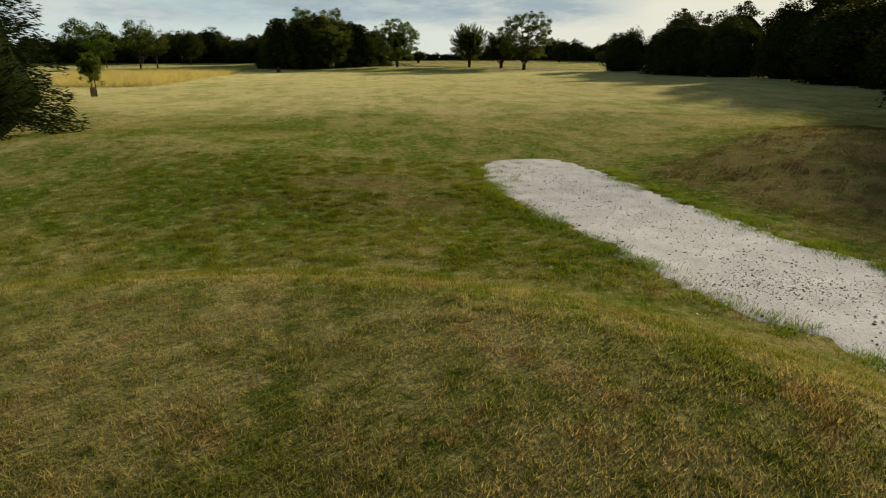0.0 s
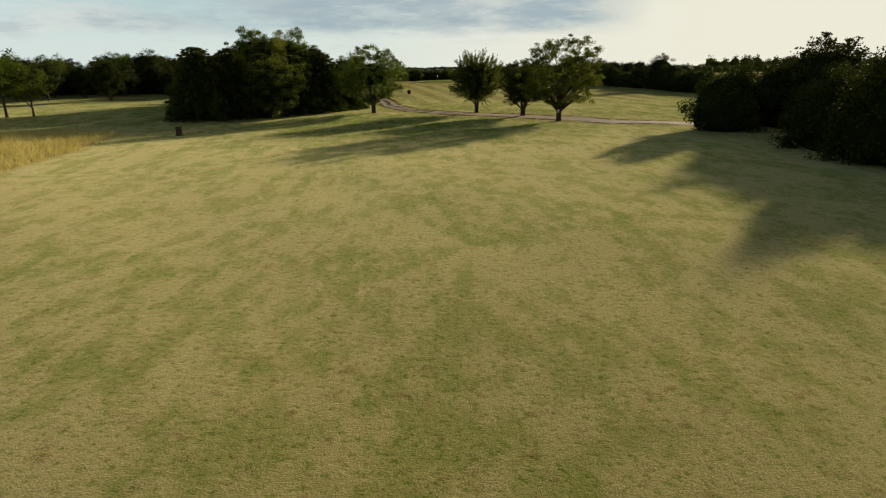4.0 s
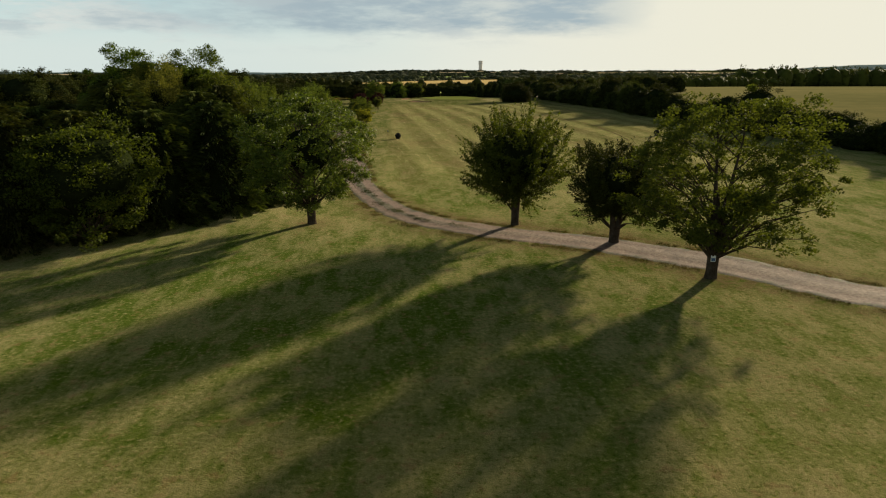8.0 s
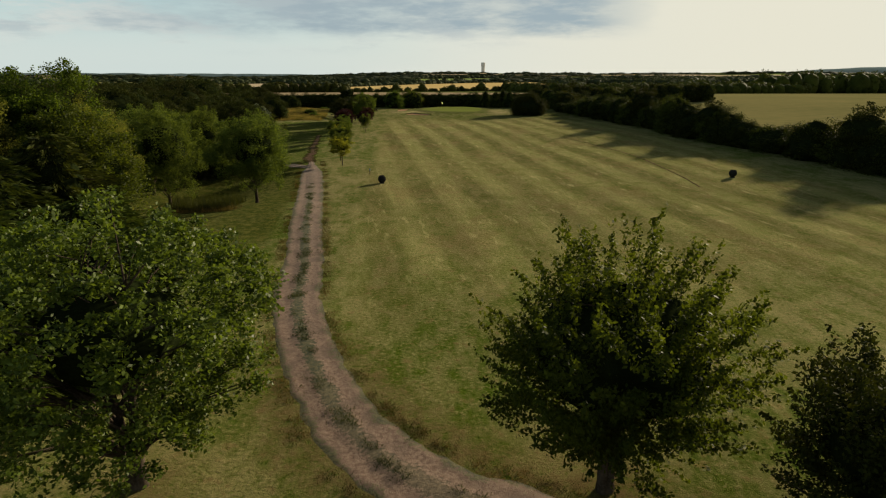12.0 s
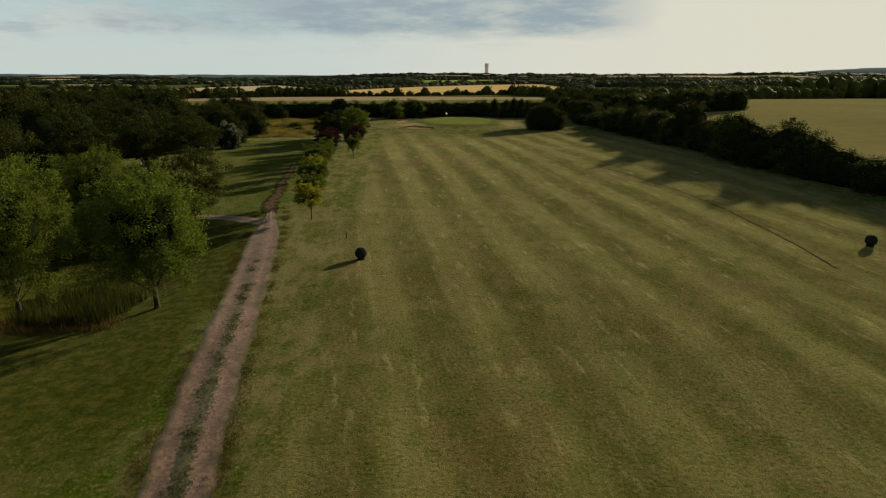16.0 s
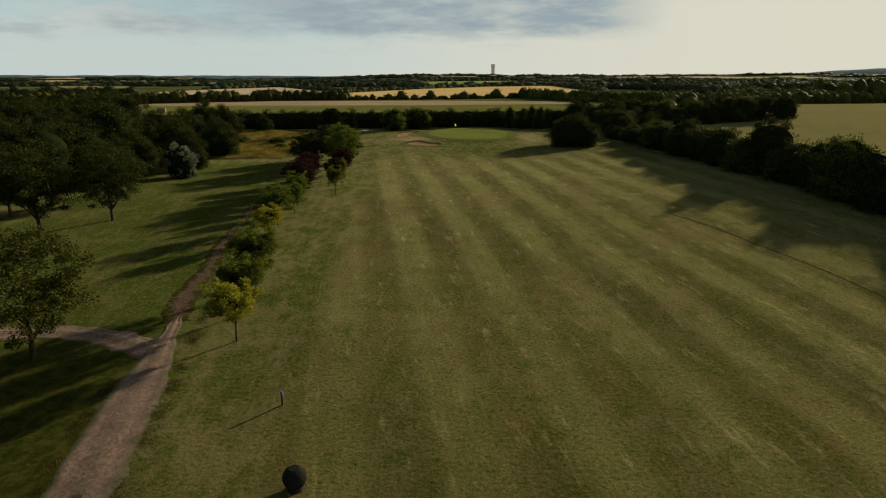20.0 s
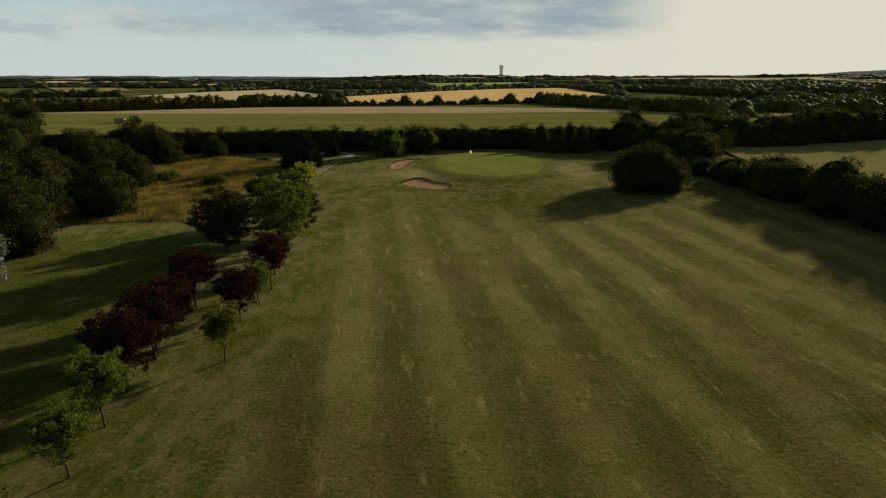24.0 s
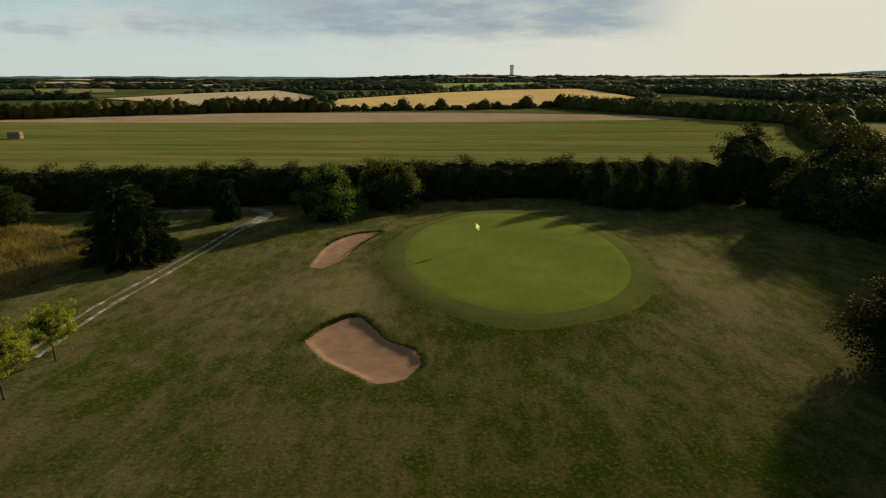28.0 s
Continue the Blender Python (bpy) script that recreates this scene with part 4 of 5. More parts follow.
# the dense clump of evergreens
cyp = [fir(21, 8.8, 8.0, 170, 22000, 0.42, 0.42, 0.16, 0.13), fir(22, 8.0, 7.6, 160, 20000, 0.42, 0.40, 0.16, 0.13)]
firs = [plant_tree("cypress_tree", *p, cyp[i], LEAF_CYPRESS, BARK, "dark dense cypress that is leafy to the ground", "conifer", "cypress clump") for i, p in enumerate([(-31.2, 55.5), (-24.3, 60.5)])]
alder = plant_tree("alder_tree", -33.0, 86.0, broad_tree(23, 11.8, 8.4, 0.6, 0.17, 420, 0.80, 70000, 0.16, dense=0.6, lumps=0.27, fill=0.25), LEAF_MAPLE, BARK, "tall green alder rising out of dark cypresses", group="alders")
alder.scale = (1.1, 1.1, 1.1)
for x, y, s in ((-26.2, 87.5, 1.1), (-30.0, 84.0, 0.98), (-23.0, 84.0, 0.86)):
    again(alder, x, y, rnd.random() * 360, (0.95, 0.95, s))
for k, (x, y, s) in enumerate([(-27.8, 58.0, 1.0), (-20.8, 63.6, 1.05), (-17.6, 66.8, 1.0), (-15.0, 71.0, 0.95), (-33.5, 60.0, 0.85), (-30.0, 65.0, 1.05), (-25.5, 68.5, 1.08), (-21.0, 73.0, 1.05), (-20.5, 77.5, 0.95), (-29.0, 75.0, 1.1), (-35.0, 71.0, 0.95), (-22.5, 82.5, 1.0), (-37.0, 79.0, 0.9)]):
    again(firs[k % 2], x, y, rnd.random() * 360, (s, s, s * rnd.uniform(0.92, 1.06)))
big = plant_tree("sycamore_tree", -22.6, 57.6, broad_tree(25, 8.6, 8.8, 0.4, 0.2, 260, 0.7, 26000, 0.18, dense=0.66), LEAF_MAPLE, BARK, "rounded sycamore in front of dark cypresses", group="cypress clump")
birch = plant_tree("birch_tree", -28.5, 82.0, broad_tree(26, 12.2, 7.6, 1.0, 0.16, 300, 0.62, 40000, 0.15, droop=0.8, slim=0.4, dense=0.4), BIRCH_LEAF, PALE_BARK, "tall pale-green birch rising over dark cypresses", group="birches")
again(birch, -24.5, 88.0, 150, (0.85, 0.85, 0.92), "drooping pale-green birch behind the cypress clump")
again(birch, -30.0, 96.0, 220, (1.0, 1.0, 0.85), "drooping pale-green birch behind the cypress clump")

# bushes along the side of the first fairway
bushes = [shrub(31, 6.0, 8.0, 24000, 0.19, 130), shrub(32, 5.2, 7.0, 20000, 0.18, 120), shrub(33, 6.5, 6.5, 20000, 0.19, 120)]
hb = [plant_shrub("hawthorn_bush", *p, bushes[i], LEAF_DARK, "dense dark hawthorn bush with a ragged top", group="bushes by the first fairway") for i, p in enumerate([(28.8, 39.0), (29.5, 18.0), (33.5, -9.0)])]
hb[1].scale = (1.1, 1.1, 1.25)
hb[2].scale = (1.7, 1.5, 1.1)
# the last bush stands out of view and is kept for its shade
for k, (x, y, s) in enumerate([(32.5, 11.5, 1.0), (34.5, 31.0, 1.1), (36.5, 42.0, 1.2), (31.0, 25.5, 0.95), (38.0, 22.0, 1.25), (36.0, 5.0, 1.2), (33.0, -15.0, 0.75), (37.0, -1.0, 1.0), (39.0, -8.0, 1.3), (30.0, -24.0, 1.2), (28.0, -36.0, 1.0)]):
    again(hb[k % 3], x, y, rnd.random() * 360, (s, s, s * rnd.uniform(0.9, 1.1)))
rt = plant_tree("field_maple", 41.0, 27.5, broad_tree(35, 9.4, 9.0, 1.0, 0.2, 110, 0.95, 9000, 0.28, dense=0.68), LEAF_DARK, BARK, "tall dark tree rising behind hawthorn bushes", group="bushes by the first fairway")
# bushes and trees out of view, added to shade the bank by the path
for x, y, tall in ((26.8, -27.0, 1.25), (23.4, -31.5, 1.15), (27.5, -34.0, 1.15)):
    again(hb[1], x, y, rnd.random() * 360, (0.95, 0.95, tall))
again(rt, 33.0, -27.0, 30, 0.9)
again(rt, 28.0, -32.5, 130, 0.75)
again(rt, 37.0, 37.0, 80, 0.98)
again(rt, 39.0, 4.0, 160, 1.0)
again(rt, 46.0, 12.0, 250, 1.1)
again(rt, 44.0, 46.0, 300, 0.95)


def hedge_run(name, line, step, protos, low, high, width, label, jitter=0.8, ragged=True):
    """A hedge of many bushes along a line; each bush is a part."""
    pts = spline(line, step)
    h = thing(name, pts[0].x, pts[0].y, label, "hedge", z=0.0)
    h.matrix_basis = pose(0, 0, 0)
    for i, p in enumerate(pts):
        crown, core, leaf, ph, pw = protos[rnd.randrange(len(protos))]
        x, y = p.x + rnd.uniform(-jitter, jitter), p.y + rnd.uniform(-jitter, jitter)
        tall = rnd.uniform(low, high) * (1.25 if ragged and rnd.random() < 0.12 else 1.0)
        w = width * rnd.uniform(0.85, 1.25)
        m = pose(x, y, at(x, y) - 0.1, 0, 0, rnd.random() * 360) @ Matrix.Diagonal((w / pw, w / pw, tall / ph, 1))
        b = part("bush", crown, leaf, h, m=m)
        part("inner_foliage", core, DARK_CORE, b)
    return h


hedge_bush = [(*shrub(41 + i, 5.0, 6.0, 9000, 0.17, 90), LEAF_DARK, 5.0, 6.0) for i in range(3)]
green_bush = [(*shrub(46 + i, 5.0, 6.0, 8000, 0.19, 80), HEDGE_LEAF, 5.0, 6.0) for i in range(2)]
hedge_run("field_hedge", [(76, 62), (60, 84), (54.5, 104), (51, 122), (47.5, 139)], 2.8, hedge_bush * 2 + green_bush, 3.6, 5.0, 6.2, "tall ragged hedgerow between fairway and field")
hedge_run("field_hedge", [(47, 142), (45, 155), (42.5, 178), (40.8, 200), (39.8, 211)], 2.7, hedge_bush * 2 + green_bush, 4.6, 6.2, 6.4, "ragged hedgerow between fairway and field")
hedge_run("field_hedge", [(39.3, 214), (38, 221), (37, 227)], 2.5, hedge_bush + green_bush, 2.6, 3.3, 5.4, "low stretch of hedgerow near the green")
hedge_run("boundary_hedge", [(-95, 238), (-75, 247), (-54, 252), (-36, 256), (-22, 258), (2, 262.5), (15, 263.5), (31, 264)], 2.1, hedge_bush, 4.5, 4.9, 7.6, "dark clipped boundary hedge behind the green", 0.3, False)
hedge_run("corner_thicket", [(37.5, 231), (41, 238), (37, 247), (43, 252), (38, 258)], 3.6, hedge_bush + green_bush, 5.0, 7.0, 7.0, "thick clump of rounded trees where two hedges meet", 1.2)
hedge_run("field_thicket", [(47, 262), (58, 265), (70, 267), (84, 270), (97, 272)], 3.6, hedge_bush + green_bush, 5.0, 8.0, 8.0, "dark thicket along the far end of a field", 1.6)
again(rt, 51.5, 119.0, 40, 0.82, "small tree standing up out of the hedgerow")
again(rt, 43.2, 174.0, 110, 0.86, "small tree standing up out of the hedgerow")
again(rt, 45.5, 147.0, 220, 0.74, "small tree standing up out of the hedgerow")
for x, y in ((35.5, 255.5), (31.5, 258.5), (29.5, 261.0)):
    again(hb[0], x, y, 20 * x, 0.68, "dark rounded bush behind the green")
again(rt, 34.5, 259.5, 70, 0.78, "rounded tree behind the green")
again(rt, 40.5, 249.0, 150, 0.78, "rounded tree at the corner of the hedges")
again(rt, 37.5, 266.0, 10, 0.95, "rounded tree behind the green")
again(rt, 48.0, 262.0, 200, 0.9, "rounded tree at the corner of the hedges")
again(rt, 42.0, 250.0, 100, 0.8, "rounded tree at the corner of the hedges")
gb = plant_shrub("laurel_bush", 24.4, 212.0, shrub(51, 5.7, 10.4, 46000, 0.17, 330), LEAF_DARK, "huge round evergreen bush beside the green", size=(1, 1, 1))
r1 = plant_shrub("round_bush", -14.7, 247.5, shrub(52, 5.8, 6.8, 8000, 0.22, 110), LEAF_BRIGHT, "rounded green bush in front of the hedge", group="bushes behind the green")
again(r1, -9.0, 254.0, 120, (1.1, 1.1, 1.0))
gc = plant_tree("small_cypress", 16.1, 256.5, conifer(53, 5.4, 5.2, 16000, 0.16, 0.16, 0.62), LEAF_CYPRESS, BARK, "small conical cypress behind the putting green", "conifer", "cypresses behind the green")
for x, y, s in [(19.4, 254.4, 0.95), (24.0, 254.2, 1.0), (22.2, 257.6, 1.05), (26.0, 256.8, 0.9)]:
    again(gc, x, y, rnd.random() * 360, s)
ml = fir(54, 6.1, 7.2, 110, 24000, 0.46, 0.36, 0.12, 0.10)
mk = plant_tree("spruce_tree", -27.8, 231.5, ml, LEAF_CONIFER, BARK, "broad dark spruce with tiers of drooping branches", "conifer")
again(mk, -25.6, 246.4, 50, (0.42, 0.42, 0.68), "small slim spruce in front of the hedge")
plant_tree("spruce_tree", -18.8, -40.6, fir(55, 11.5, 7.4, 300, 70000, 0.19, 0.8, 0.12, 0.10, 0.74), LEAF_CONIFER, BARK, "tall dark spruce with drooping branches", "conifer")

# young trees in a row along the fairway
youngs = [broad_tree(61, 3.5, 2.8, 1.2, 0.055, 110, 0.30, 11000, 0.105, dense=0.4, lumps=0.42), broad_tree(62, 3.9, 3.1, 1.2, 0.06, 120, 0.33, 13000, 0.105, dense=0.45, lumps=0.42)]
yel = plant_tree("young_maple", -12.6, 121.9, youngs[0], LEAF_YELLOW, BARK, "young yellow-leaved maple on a thin trunk", group="young trees along the fairway")
grn = plant_tree("young_lime", -13.4, 125.6, youngs[1], LEAF_BRIGHT, BARK, "young bright green lime tree on a thin trunk", group="young trees along the fairway")
mar = plant_tree("young_plum", -17.7, 157.5, broad_tree(63, 4.4, 3.7, 1.25, 0.08, 260, 0.30, 15000, 0.11, dense=0.5), LEAF_MAROON, BARK, "purple-leaved plum tree with dark maroon foliage", group="young trees along the fairway")
for ob, x, y, s in [(grn, -13.9, 129.5, (1.15, 1.15, 1.2)), (yel, -16.3, 141.3, (1.0, 1.0, 0.9)), (grn, -17.0, 146.0, (1.2, 1.2, 1.05)), (grn, -16.7, 151.3, (0.8, 0.8, 0.85)), (grn, -17.2, 154.6, (0.85, 0.85, 1.0)), (mar, -18.0, 160.8, (0.98, 0.98, 1.0)), (mar, -18.6, 164.2, (0.9, 0.9, 0.85)), (mar, -19.0, 168.3, (0.98, 0.98, 0.94)), (mar, -15.1, 165.7, (0.78, 0.78, 0.83)), (mar, -15.0, 171.7, (0.78, 0.78, 0.97)), (mar, -15.7, 175.0, (0.75, 0.75, 0.75)), (grn, -14.2, 160.7, (0.75, 0.75, 0.9)), (grn, -14.9, 168.7, (0.65, 0.65, 0.82)), (yel, -22.1, 209.8, (1.0, 1.0, 1.1)), (yel, -22.3, 213.8, (0.85, 0.85, 0.9)), (grn, -22.5, 206.0, (0.78, 0.78, 0.9)), (grn, -22.4, 202.0, (0.72, 0.72, 0.72)), (grn, -25.7, -19.5, (0.55, 0.55, 0.75))]:
    again(ob, x, y, rnd.random() * 360, s)
rowan = broad_tree(65, 6.2, 5.8, 0.6, 0.12, 420, 0.36, 16000, 0.20, dense=0.5)
plant_tree("rowan_tree", -16.7, 181.2, broad_tree(66, 6.9, 5.8, 0.9, 0.12, 380, 0.36, 15000, 0.20), LEAF_BRIGHT, BARK, "tall bright green rowan tree behind the plum trees", group="rowans")
rg = plant_tree("rowan_tree", -21.8, 181.4, rowan, LEAF_DARK, BARK, "dark green rowan tree behind the plum trees", group="rowans")
rg.scale = (1.0, 1.0, 0.9)
again(rg, -20.4, 192.4, 200, (1.3, 1.3, 0.92))
again(rg, -17.6, 187.4, 280, (1.05, 1.05, 0.82))

# willows by the reedy hollow, and the trees behind it
wil = plant_tree("willow_tree", -17.5, 101.5, broad_tree(71, 9.0, 8.0, 1.3, 0.14, 260, 0.55, 40000, 0.18, droop=0.6, slim=0.32, lumps=0.3, dense=0.45), LEAF_WILLOW, BARK, "feathery grey-green willow tree by a reedy hollow", group="willows")
for x, y, s in [(-25.6, 101.3, (1.0, 1.0, 1.15)), (-29.4, 106.3, (1.0, 1.0, 1.05)), (-27.0, 113.5, (0.9, 0.9, 0.95))]:
    again(wil, x, y, rnd.random() * 360, s)
# dark bushes added in place of the deep shade under the willows
for x, y, s in [(-29.0, 113.5, 0.8), (-33.0, 118.5, 0.95), (-25.5, 115.5, 0.7), (-34.5, 110.0, 0.9), (-37.5, 124.0, 1.0)]:
    again(hb[1], x, y, rnd.random() * 360, (s, s, s * 0.85), "dark bush standing in for deep shade behind the reedy hollow")
oak = plant_tree("oak_tree", -22.5, 120.0, broad_tree(72, 6.8, 6.4, 1.2, 0.13, 110, 0.68, 20000, 0.15), HEDGE_LEAF, BARK, "rounded green oak tree beside the side track", group="trees behind the hollow")
oak = plant_tree("oak_tree", -33.7, 148.2, broad_tree(73, 7.6, 7.2, 1.4, 0.14, 180, 0.62, 20000, 0.16), LEAF_DARK, BARK, "dark spreading oak tree on open grass", group="trees behind the hollow")
for x, y, s in [ (-38.0, 144.0, 1.1), (-41.0, 136.0, 1.05), (-45.0, 150.0, 1.05), (-48.0, 128.0, 1.15), (-55.0, 140.0, 1.15), (-38.5, 158.0, 1.0)]:
    again(oak, x, y, rnd.random() * 360, (s, s, s * rnd.uniform(0.95, 1.1)))
wood_proto = [broad_tree(81 + i, 8.2, 7.5, 0.7, 0.16, 130, 0.80, 11000, 0.22, dense=0.70) for i in range(2)]
w0 = [plant_tree("woodland_tree", -46.0 - 9 * i, 165.0 + 6 * i, wood_proto[i], LEAF_DARK, BARK, "dark leafy tree of a small wood beside the course", group="wood beside the course") for i in range(2)]
spots = [(x, y) for y in range(100, 262, 10) for x in range(-112, -44, 9)]
for x, y in spots:
    if x > -52 - max(0, (y - 195)) * 0.55 and not 150 < y < 185 or (x > -60 and y < 122):
        continue
    s = rnd.uniform(0.8, 1.2)
    again(w0[rnd.randrange(2)], x + rnd.uniform(-3, 3), y + rnd.uniform(-3, 3), rnd.random() * 360, (s, s, s * rnd.uniform(0.85, 1.15)))
hedge_run("wood_edge", [(-76, 128), (-60, 138), (-55, 150), (-51, 162), (-47, 174)], 3.6, hedge_bush + green_bush, 4.2, 6.4, 7.0, "dark bushy edge of the small wood", 1.2)
side_bush = plant_shrub("blackthorn_bush", -40.5, 195.5, bushes[1], LEAF_DARK, "dark rounded blackthorn bush at the edge of tall grass", group="bushes by the tall grass")
for x, y, s in [(-47, 212.5, 1.0), (-53.5, 235, 1.1), (-44, 186, 1.1), (-40, 181, 0.9), (-49, 197, 1.2), (-54, 207, 1.1), (-58, 224, 1.2), (-44, 174, 1.0), (-62, 243, 1.2), (-47, 243, 0.7)]:
    again(side_bush, x, y, rnd.random() * 360, (s, s, s * rnd.uniform(0.9, 1.1)))
bramble = plant_shrub("bramble_patch", -36.0, 215.0, shrub(92, 1.3, 4.2, 3000, 0.16, 60), LEAF_MAPLE, "low sprawling bramble patch in tall golden grass", group="bramble patches")
for x, y, s in [(-33.5, 208.0, 0.8), (-45.0, 219.0, 1.2), (-36.5, 239.0, 0.8)]:
    again(bramble, x, y, rnd.random() * 360, (s, s * 0.8, s * rnd.uniform(0.7, 1.1)))
plant_shrub("silver_bush", -37.8, 173.4, shrub(91, 4.8, 4.2, 3500, 0.24), LEAF_SILVER, "silvery-leaved bush at the edge of the wood", group="bushes by the tall grass")

# trees on the far side of the neighbouring fairway
lt = plant_tree("lone_tree", -60.4, 62.0, broad_tree(95, 9.2, 7.6, 1.8, 0.17, 80, 0.85, 6000, 0.26), LEAF_MAPLE, BARK, "lone round-crowned tree on the neighbouring fairway", group="trees on the neighbouring fairway")
for x, y, s in [(-58.0, 64.0, 0.8), (-71.8, 68.3, 1.0), (-98, 108, 1.3), (-66, 60, 0.55), (-84, 112, 1.0), (-72, 118, 1.0)]:
    again(lt, x, y, rnd.random() * 360, s)
hedge_run("tree_belt", [(-190, 95), (-150, 118), (-118, 133), (-90, 128), (-66, 120), (-48, 112)], 5.0, hedge_bush, 4.8, 7.2, 8.0, "dark belt of trees beyond the neighbouring fairway", 2.0)

# ---- the country beyond ----


def field(pts, mat, label, lift=0.3):
    outline = [(p.x, p.y) for p in spline(list(pts) + [pts[0]], 60)[:-1]]
    return disc("ground_field", outline, mat, label, "field", lift, 8, lift)


def plain_field(pts, mat, label, lift=0.3):
    """A field with straight edges."""
    outline = []
    for i in range(len(pts)):
        (ax, ay), (bx, by) = pts[i], pts[(i + 1) % len(pts)]
        n = max(2, int(math.hypot(bx - ax, by - ay) / 30))
        outline += [(ax + (bx - ax) * k / n, ay + (by - ay) * k / n) for k in range(n)]
    return disc("ground_field", outline, mat, label, "field", lift, 8, lift)


plain_field([(-330, 268), (-100, 262), (-36, 262), (30, 270), (66, 300), (84, 345), (104, 385), (88, 414), (57, 407), (-4, 396), (-83, 392), (-165, 394), (-330, 380)], PASTURE, "striped green pasture beyond the boundary hedge", 0.15)
plain_field([(-330, 380), (-165, 394), (-83, 392), (-4, 396), (57, 407), (88, 414), (76, 436), (42, 443), (-5, 455), (-125, 450), (-147, 434), (-174, 407), (-330, 392)], BARE_STRIP, "strip of pinkish stubble along a field edge", 0.19)
plain_field([(62, 84), (57, 110), (52, 140), (48, 180), (46, 215), (55, 262), (78, 310), (140, 400), (300, 410), (420, 300), (380, 120), (200, 60)], DRY_PASTURE, "wide dry pasture behind the hedgerow", 0.25)
KNOWN = [(((-68, 476), (-15, 492), (8, 492), (42, 509), (89, 559), (128, 606), (158, 1008), (55, 939), (-30, 785), (-90, 618)), WHEAT, "ripe golden wheat field", 0.5),
         (((-270, 633), (-266, 772), (-228, 920), (-122, 682), (-86, 510), (-114, 471), (-182, 553)), STUBBLE, "big pale stubble field far off", 0.5),
         (((-72, 947), (-62, 1446), (198, 1630), (145, 1146), (63, 1054), (-24, 806)), MEADOW, "bright green meadow far off", 0.9),
         (((145, 875), (342, 1323), (429, 1244), (333, 999), (217, 845), (157, 800)), MEADOW, "green meadow between woods far off", 0.9),
         (((304, 928), (417, 992), (295, 775), (230, 721)), PASTURE, "green field between woods far off", 0.9),
         (((-674, 1616), (-621, 1881), (-346, 1128), (-403, 1040)), STUBBLE, "pale stubble field far off", 1.4),
         (((-626, 1052), (-596, 1201), (-370, 819), (-408, 756)), DRY_PASTURE, "pale field far off", 0.9)]
for pts, mat, label, lift in KNOWN:
    plain_field(pts, mat, label, lift)
# the patchwork farther off
for k in range(70):
    y = 1150 + 2900 * rnd.random()
    x = rnd.uniform(-0.62, 0.62) * y
    if any(inside_depth(p[0], np.array([x]), np.array([y]))[0] > -90 for p in KNOWN):
        continue
    a, u, v = rnd.uniform(-0.5, 0.5), y * rnd.uniform(0.05, 0.13), y * rnd.uniform(0.04, 0.09)
    ca, sa = math.cos(a), math.sin(a)
    plain_field([(x + ca * p * u - sa * q * v, y + sa * p * u + ca * q * v) for p, q in ((-1, -0.8), (0.9, -1), (1, 0.9), (-0.8, 1))], (STUBBLE, MEADOW, WHEAT, DRY_PASTURE, STUBBLE)[k % 5], ("pale stubble field in the distance", "green meadow in the distance", "ripe wheat field in the distance", "dry pasture in the distance", "pale stubble field in the distance")[k % 5], 1.4 + 0.02 * k)


def far_trees(name, spots, label, leaves=120, seed=1, leaf=1.25, mat=None):
    """Woods and hedgerows far off: one mesh of many leafy crowns, each with a core; spots are x, y, width, height."""
    rng = np.random.default_rng(seed)
    protos = []
    for i in range(4):
        crown, core = shrub(seed * 10 + i, 8.0, 8.0, leaves, leaf, 34, 0.7, 9, 6)
        vs, fs, n = [], [], 0
        for me in (crown, core):
            v = np.empty(len(me.vertices) * 3, np.float32)
            me.vertices.foreach_get("co", v)
            f = np.empty(len(me.polygons) * 4, np.int32)
            me.loops.foreach_get("vertex_index", f)
            vs.append(v.reshape(-1, 3))
            fs.append(f.reshape(-1, 4) + n)
            n += len(v) // 3
            bpy.data.meshes.remove(me)
        protos.append((np.concatenate(vs), np.concatenate(fs)))
    verts, faces, n = [], [], 0
    spots = np.asarray(spots, float)
    base = lie(spots[:, 0], spots[:, 1])
    for (x, y, w, h), z in zip(spots, base):
        v, f = protos[rng.integers(4)]
        a = rng.random() * math.tau
        c, s = math.cos(a) * w / 8, math.sin(a) * w / 8
        verts.append(np.stack([x + v[:, 0] * c - v[:, 1] * s, y + v[:, 0] * s + v[:, 1] * c, z - 0.4 + v[:, 2] * h / 8], 1))
        faces.append(f + n)
        n += len(v)
    me = mesh_from(name, np.concatenate(verts), np.concatenate(faces))
    me.materials.append(mat or LEAF_FAR)
    return tagged(new(name, me), label, "woodland", kind="stuff")


def row(line, step, low, high, width, deep=0.0, jitter=0.25):
    out = []
    for p in spline(line, step):
        for d in range(1 + int(deep / width)):
            out.append((p.x + rnd.uniform(-jitter, jitter) * step, p.y + rnd.uniform(-jitter, jitter) * step + d * width * 0.8, width * rnd.uniform(0.75, 1.3), rnd.uniform(low, high)))
    return out


